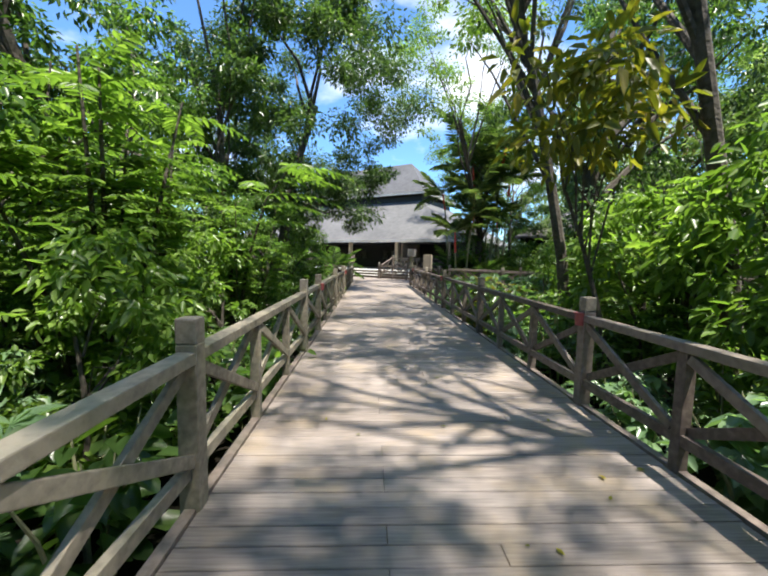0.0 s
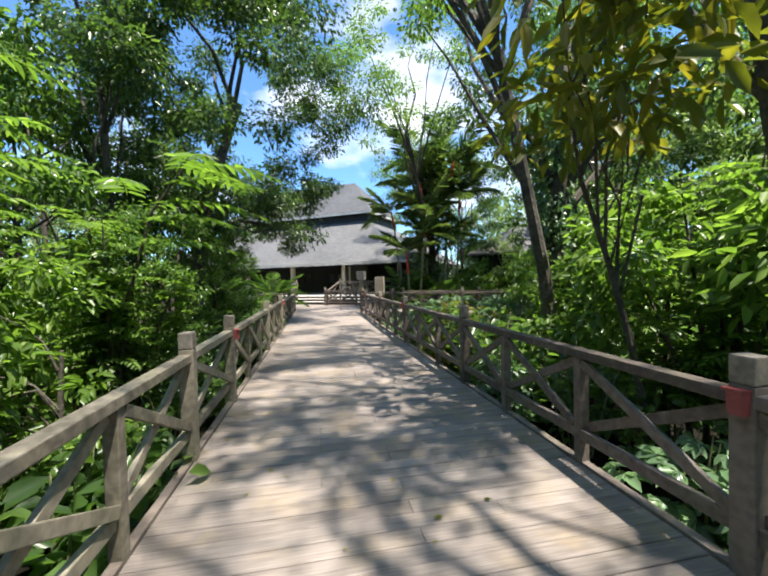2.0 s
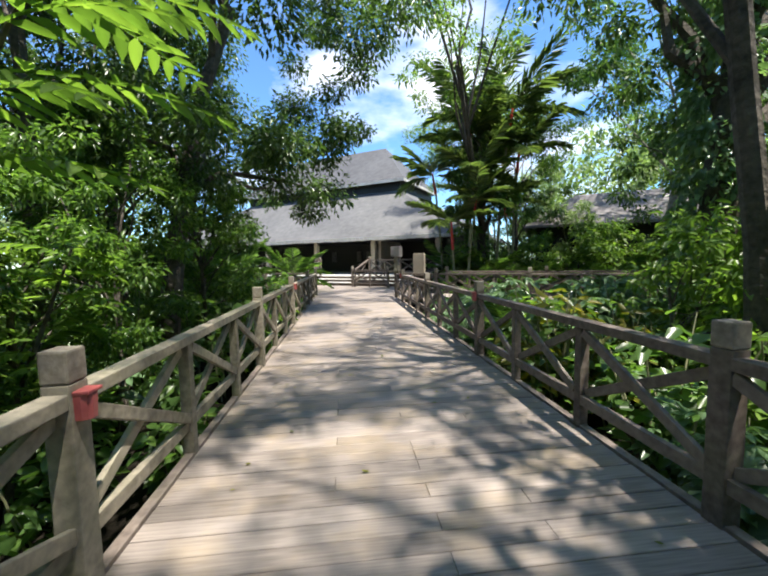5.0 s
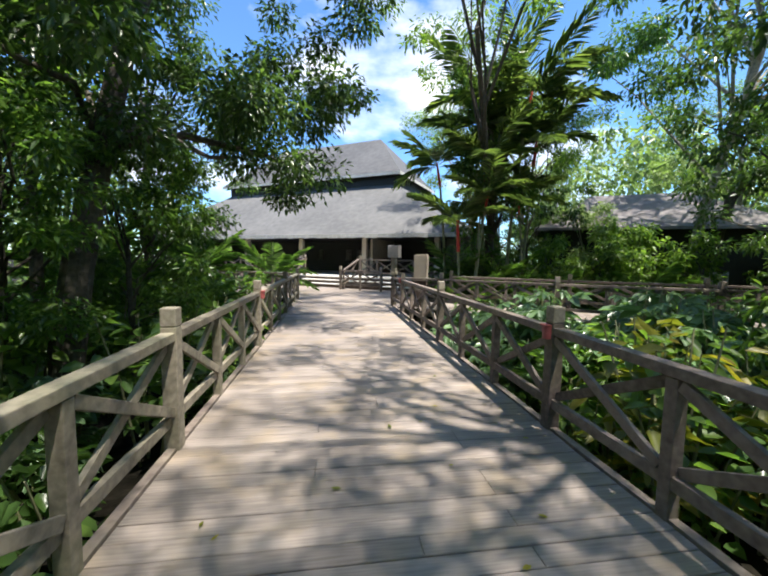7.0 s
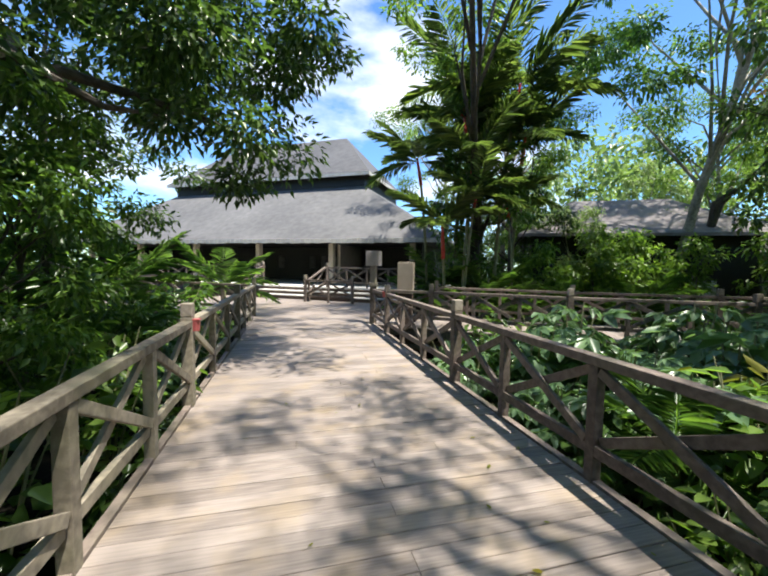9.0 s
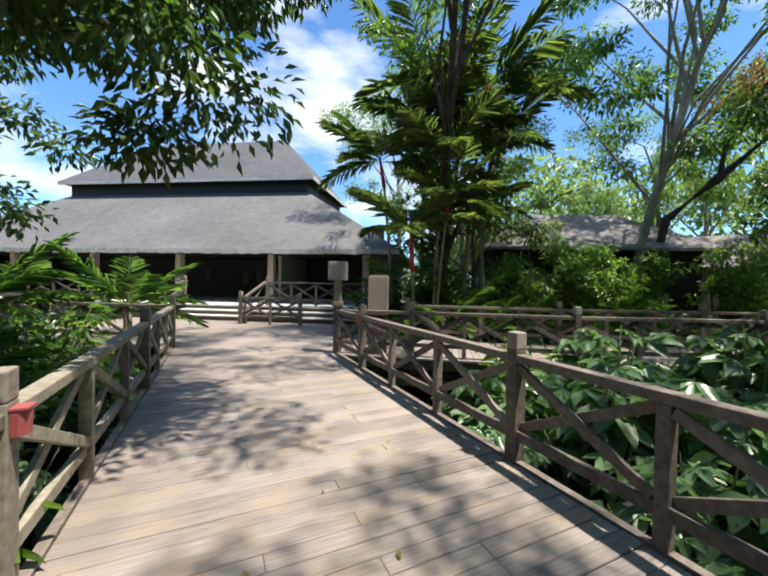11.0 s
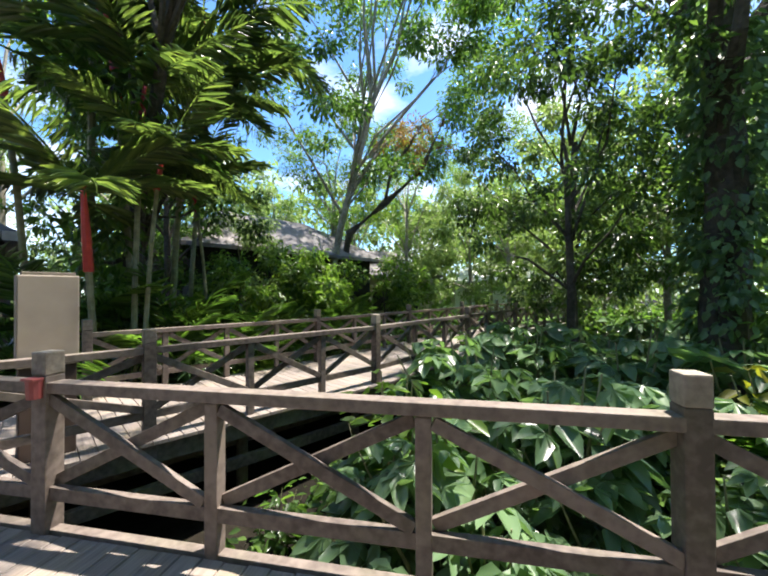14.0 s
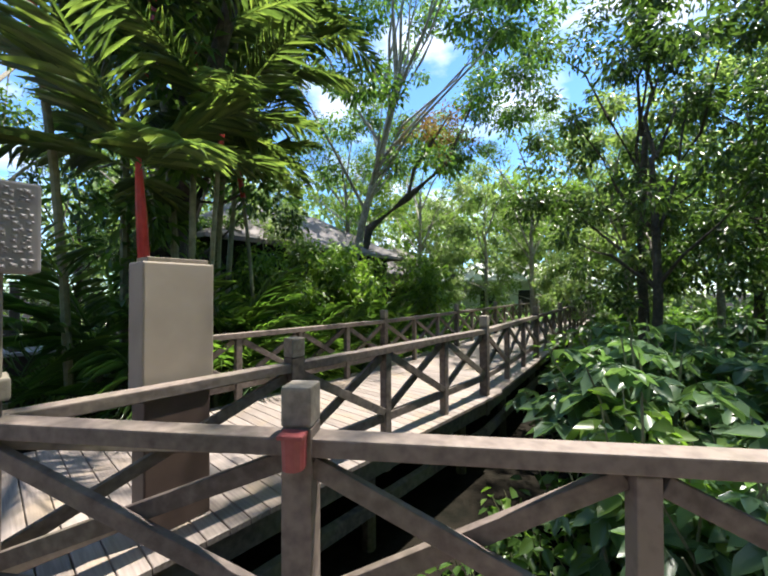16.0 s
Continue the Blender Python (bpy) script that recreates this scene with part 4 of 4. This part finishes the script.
spots.sort(key=reach)
for x, y in spots[:285]:
    if x > 2:
        kind = rng.choices((B1, B2, B3, B4, B5), (6.5, 2.5, 3.0, 1.5, 0.3))[0]
    else:
        kind = rng.choices((B1, B2, B3, B4), (2.5, 3, 2.0, 2))[0]
    at(kind, x, y, GROUND - 0.05, rng.uniform(0, 360), rng.uniform(0.65, 1.15))
L = Leaves(208)
for x, y in spots[285:]:
    for k in range(5):
        L.cluster((x + rng.uniform(-0.5, 0.5), y + rng.uniform(-0.5, 0.5), GROUND + rng.uniform(0.3, 1.7)), 34, (0.5, 0.5, 0.4), 0.24, 0.5)
tagged(L.build("undergrowth", M_LEAF_MID, None, True), "dense leafy undergrowth between the forest trees", "undergrowth", kind="stuff")
at(B5, 5.2, 12.2, GROUND, 30, 1.0)
at(B5, 4.1, 10.7, GROUND, 75, 1.15)
at(B3, 4.2, 11.1, GROUND, 10, 1.1)
for x, y, a, q in ((4.3, 17.2, 0, 0.5), (4.9, 16.6, 70, 0.6), (3.8, 17.4, 200, 0.45), (5.5, 16.2, 300, 0.7), (4.4, 16.2, 40, 0.6)):
    at(B4, x, y, GROUND, a, q)
at(B3, 4.6, 12.0, GROUND, 80, 1.0)
at(B1, 4.35, 14.6, GROUND, 40, 1.35)
at(B1, 3.5, 15.2, GROUND, 300, 0.85)
at(B1, 3.55, 13.3, GROUND, 200, 0.85)
at(B1, 4.1, 16.0, GROUND, 100, 1.0)
at(B1, 5.2, 13.6, GROUND, 0, 1.2)
at(B1, 5.6, 15.2, GROUND, 170, 1.45)

for x, y, a, q in ((6.4, 13.2, 20, 1.45), (7.2, 14.3, 140, 1.5), (6.2, 11.9, 230, 1.4), (5.0, 11.4, 310, 1.2), (8.4, 12.2, 60, 1.5), (7.6, 13.1, 190, 1.4), (4.4, 12.6, 100, 1.15), (9.6, 11.4, 260, 1.5)):
    at(B1, x, y, GROUND, a, q)

# far woods that close the view
L = Leaves(303)
rg = np.random.default_rng(303)
rng = random.Random(303)
for k in range(4200):
    a = rng.uniform(0, math.tau)
    r = rng.uniform(24, 40)
    x, y = 2 + r * math.sin(a), 14 + r * math.cos(a)
    loc = HOUSE.inverted() @ Vector((x, y, 0))
    if -30 < loc.x < 3 and -4 < loc.y < 22:
        continue
    ahead = -0.35 < math.atan2(x - 1, y) < 0.42
    top = 4.0 if ahead else 8 + 6 * (0.5 + noise.noise(Vector((a * 3, 1, 0))))
    z = GROUND + top * rng.uniform(0, 1) ** 0.8
    L.cluster((x, y, z), 30, (1.6, 1.6, 1.2), 0.55, 0.5)
tagged(L.build("far_woods", M_LEAF_HAZY, None, True), "dense green woods all round in the distance, paled for haze", "woods", kind="stuff")

# fallen leaves on the deck
L = Leaves(404)
rng = random.Random(404)
for k in range(70):
    x, y = rng.uniform(XL + 0.2, XR - 0.2), rng.uniform(0.5, 19)
    a = rng.uniform(0, math.tau)
    s = rng.uniform(0.03, 0.075)
    L.add([(x, y, 0.012)], [(math.cos(a), math.sin(a), 0.02)], s, s * 0.45, -0.1, np.array([(0, 0, 1.0)]))
tagged(L.build("fallen_leaves", M_LEAF_GOLD, None, False), "scattered small yellow leaves on the deck boards", "leaves", kind="stuff")

# ---- decks, beams and piles; single boards last ----
deck = thing("floor", 0, 0, 0, 0, "weathered grey-brown timber boardwalk of cross boards", "boardwalk", kind="structure")
for x in (XL - 0.02, XR + 0.02):
    part("edge_beam", box(bmesh.new(), (x - 0.05, -5, -0.30), (x + 0.05, 19.3 if x > 0 else 21.3, -0.045)), M_BEAM, deck)
part("underlay", box(bmesh.new(), (XL + 0.04, -4.6, -0.052), (XR - 0.04, 21.3, -0.0435)), M_BEAM, deck)
for x in (0.5, 1.3, 2.1):
    part("joist", box(bmesh.new(), (x - 0.05, -5, -0.24), (x + 0.05, 21, -0.054)), M_BEAM, deck)
for k in range(9):
    for x in (XL + 0.1, XR - 0.1):
        part("pile", tube([(x, -3 + k * 2.9, GROUND - 0.3), (x, -3 + k * 2.9, -0.25)], (0.09, 0.085), 8), M_BEAM, deck)
for x, a, b in ((XR, -5, 19.4), (XL, -5, 21.3)):
    part("kerb", box(bmesh.new(), (x - 0.035, a, -0.044), (x + 0.035, b, 0.02), Matrix(), 0.006), M_RAIL, deck)

WB = 0.142
board_mesh = {}


def board(length):
    key = round(length, 2)
    if key not in board_mesh:
        me = bpy.data.meshes.new("plank")
        b = box(bmesh.new(), (0, -WB / 2 + 0.0035, -0.04), (key - 0.0025, WB / 2 - 0.0035, 0.0))
        bmesh.ops.bevel(b, geom=[e for e in b.edges if all(v.co.z > -0.01 for v in e.verts)], offset=0.004, segments=1, affect="EDGES")
        b.to_mesh(me)
        b.free()
        me.materials.append(M_DECK)
        board_mesh[key] = me
    return board_mesh[key]


def lay(parent, length, m):
    ob = new("plank", board(length))
    ob.parent = parent
    ob.matrix_basis = m
    return ob


rng = random.Random(17)
W = XR - XL - 0.08
x_left = XL + 0.04
y, count = -4.5, 0
while y < 21.3:
    cut = (0, 1.1, 1.7, 2.3)[rng.randrange(4)]
    dz = rng.uniform(-0.0025, 0.002)
    if cut:
        lay(deck, cut, pose(x_left, y, dz))
        lay(deck, W - cut, pose(x_left + cut, y, dz + rng.uniform(-0.002, 0.002)))
    else:
        lay(deck, W, pose(x_left, y, dz))
    y += WB

# landing before the steps, its boards along the house's front
landing = thing("landing", 0, 0, 0, 0, "weathered timber landing before the house steps", "deck", kind="structure")
turn_t = math.degrees(math.atan2(T.y, T.x))
d = -6.95
while d < -1.8:
    near_s = 0.8
    far_s = 19.0 if d < -4.5 else 9.6
    k = 0
    while near_s + k * 2.4 < far_s:
        q = hp(near_s + (k + 1) * 2.4, d)
        lay(landing, 2.4, pose(q[0], q[1], -0.012 - 0.002 * (k % 2), 0, 0, turn_t))
        k += 1
    d += WB

side = thing("side_walk", 0, 0, 0, 0, "weathered timber side boardwalk on piles", "boardwalk", kind="structure")
ang = math.degrees(math.atan2(sn.y, sn.x))
k = 0
L1 = (S3 - S0).length + 0.35
while k * WB < L1:
    p = S0 + sd * (k * WB) - sn * 0.12
    lay(side, 2.5, pose(p.x, p.y, -0.004, 0, 0, ang))
    k += 1
en = Vector((-e2.y, e2.x))
ang2 = math.degrees(math.atan2(en.y, en.x))
k = 0
while k * WB < 25:
    p = S3 + e2 * (k * WB) - en * 0.12
    lay(side, 2.6, pose(p.x, p.y, -0.008, 0, 0, ang2))
    k += 1
for a, b, o_ in ((S0, S3, -0.06), (S3, S3 + e2 * 25, -0.06), (S0 + sn * 2.2, S3 + sn * 2.2, 0), (S3 + en * 2.3, S3 + e2 * 25 + en * 2.3, 0), (S0 + sn * 0.7, S3 + sn * 0.7, 0)):
    part("edge_beam", stick((*a, -0.16), (*b, -0.16), 0.09, 0.2), M_BEAM, side)
    part("brace_beam", stick((*a, -0.55), (*b, -0.55), 0.08, 0.13), M_BEAM, side)
for k in range(3):
    for off in (0.25, 2.0):
        p = S0 + sd * (0.8 + k * 1.9) + sn * off
        part("pile", tube([(p.x, p.y, GROUND - 0.3), (p.x, p.y, -0.05)], (0.075, 0.07), 8), M_BEAM, side)
for k in range(7):
    for off in (0.1, 2.2):
        p = S3 + e2 * (1.2 + k * 2.4) + en * off
        part("pile", tube([(p.x, p.y, GROUND - 0.3), (p.x, p.y, -0.05)], (0.075, 0.07), 8), M_BEAM, side)
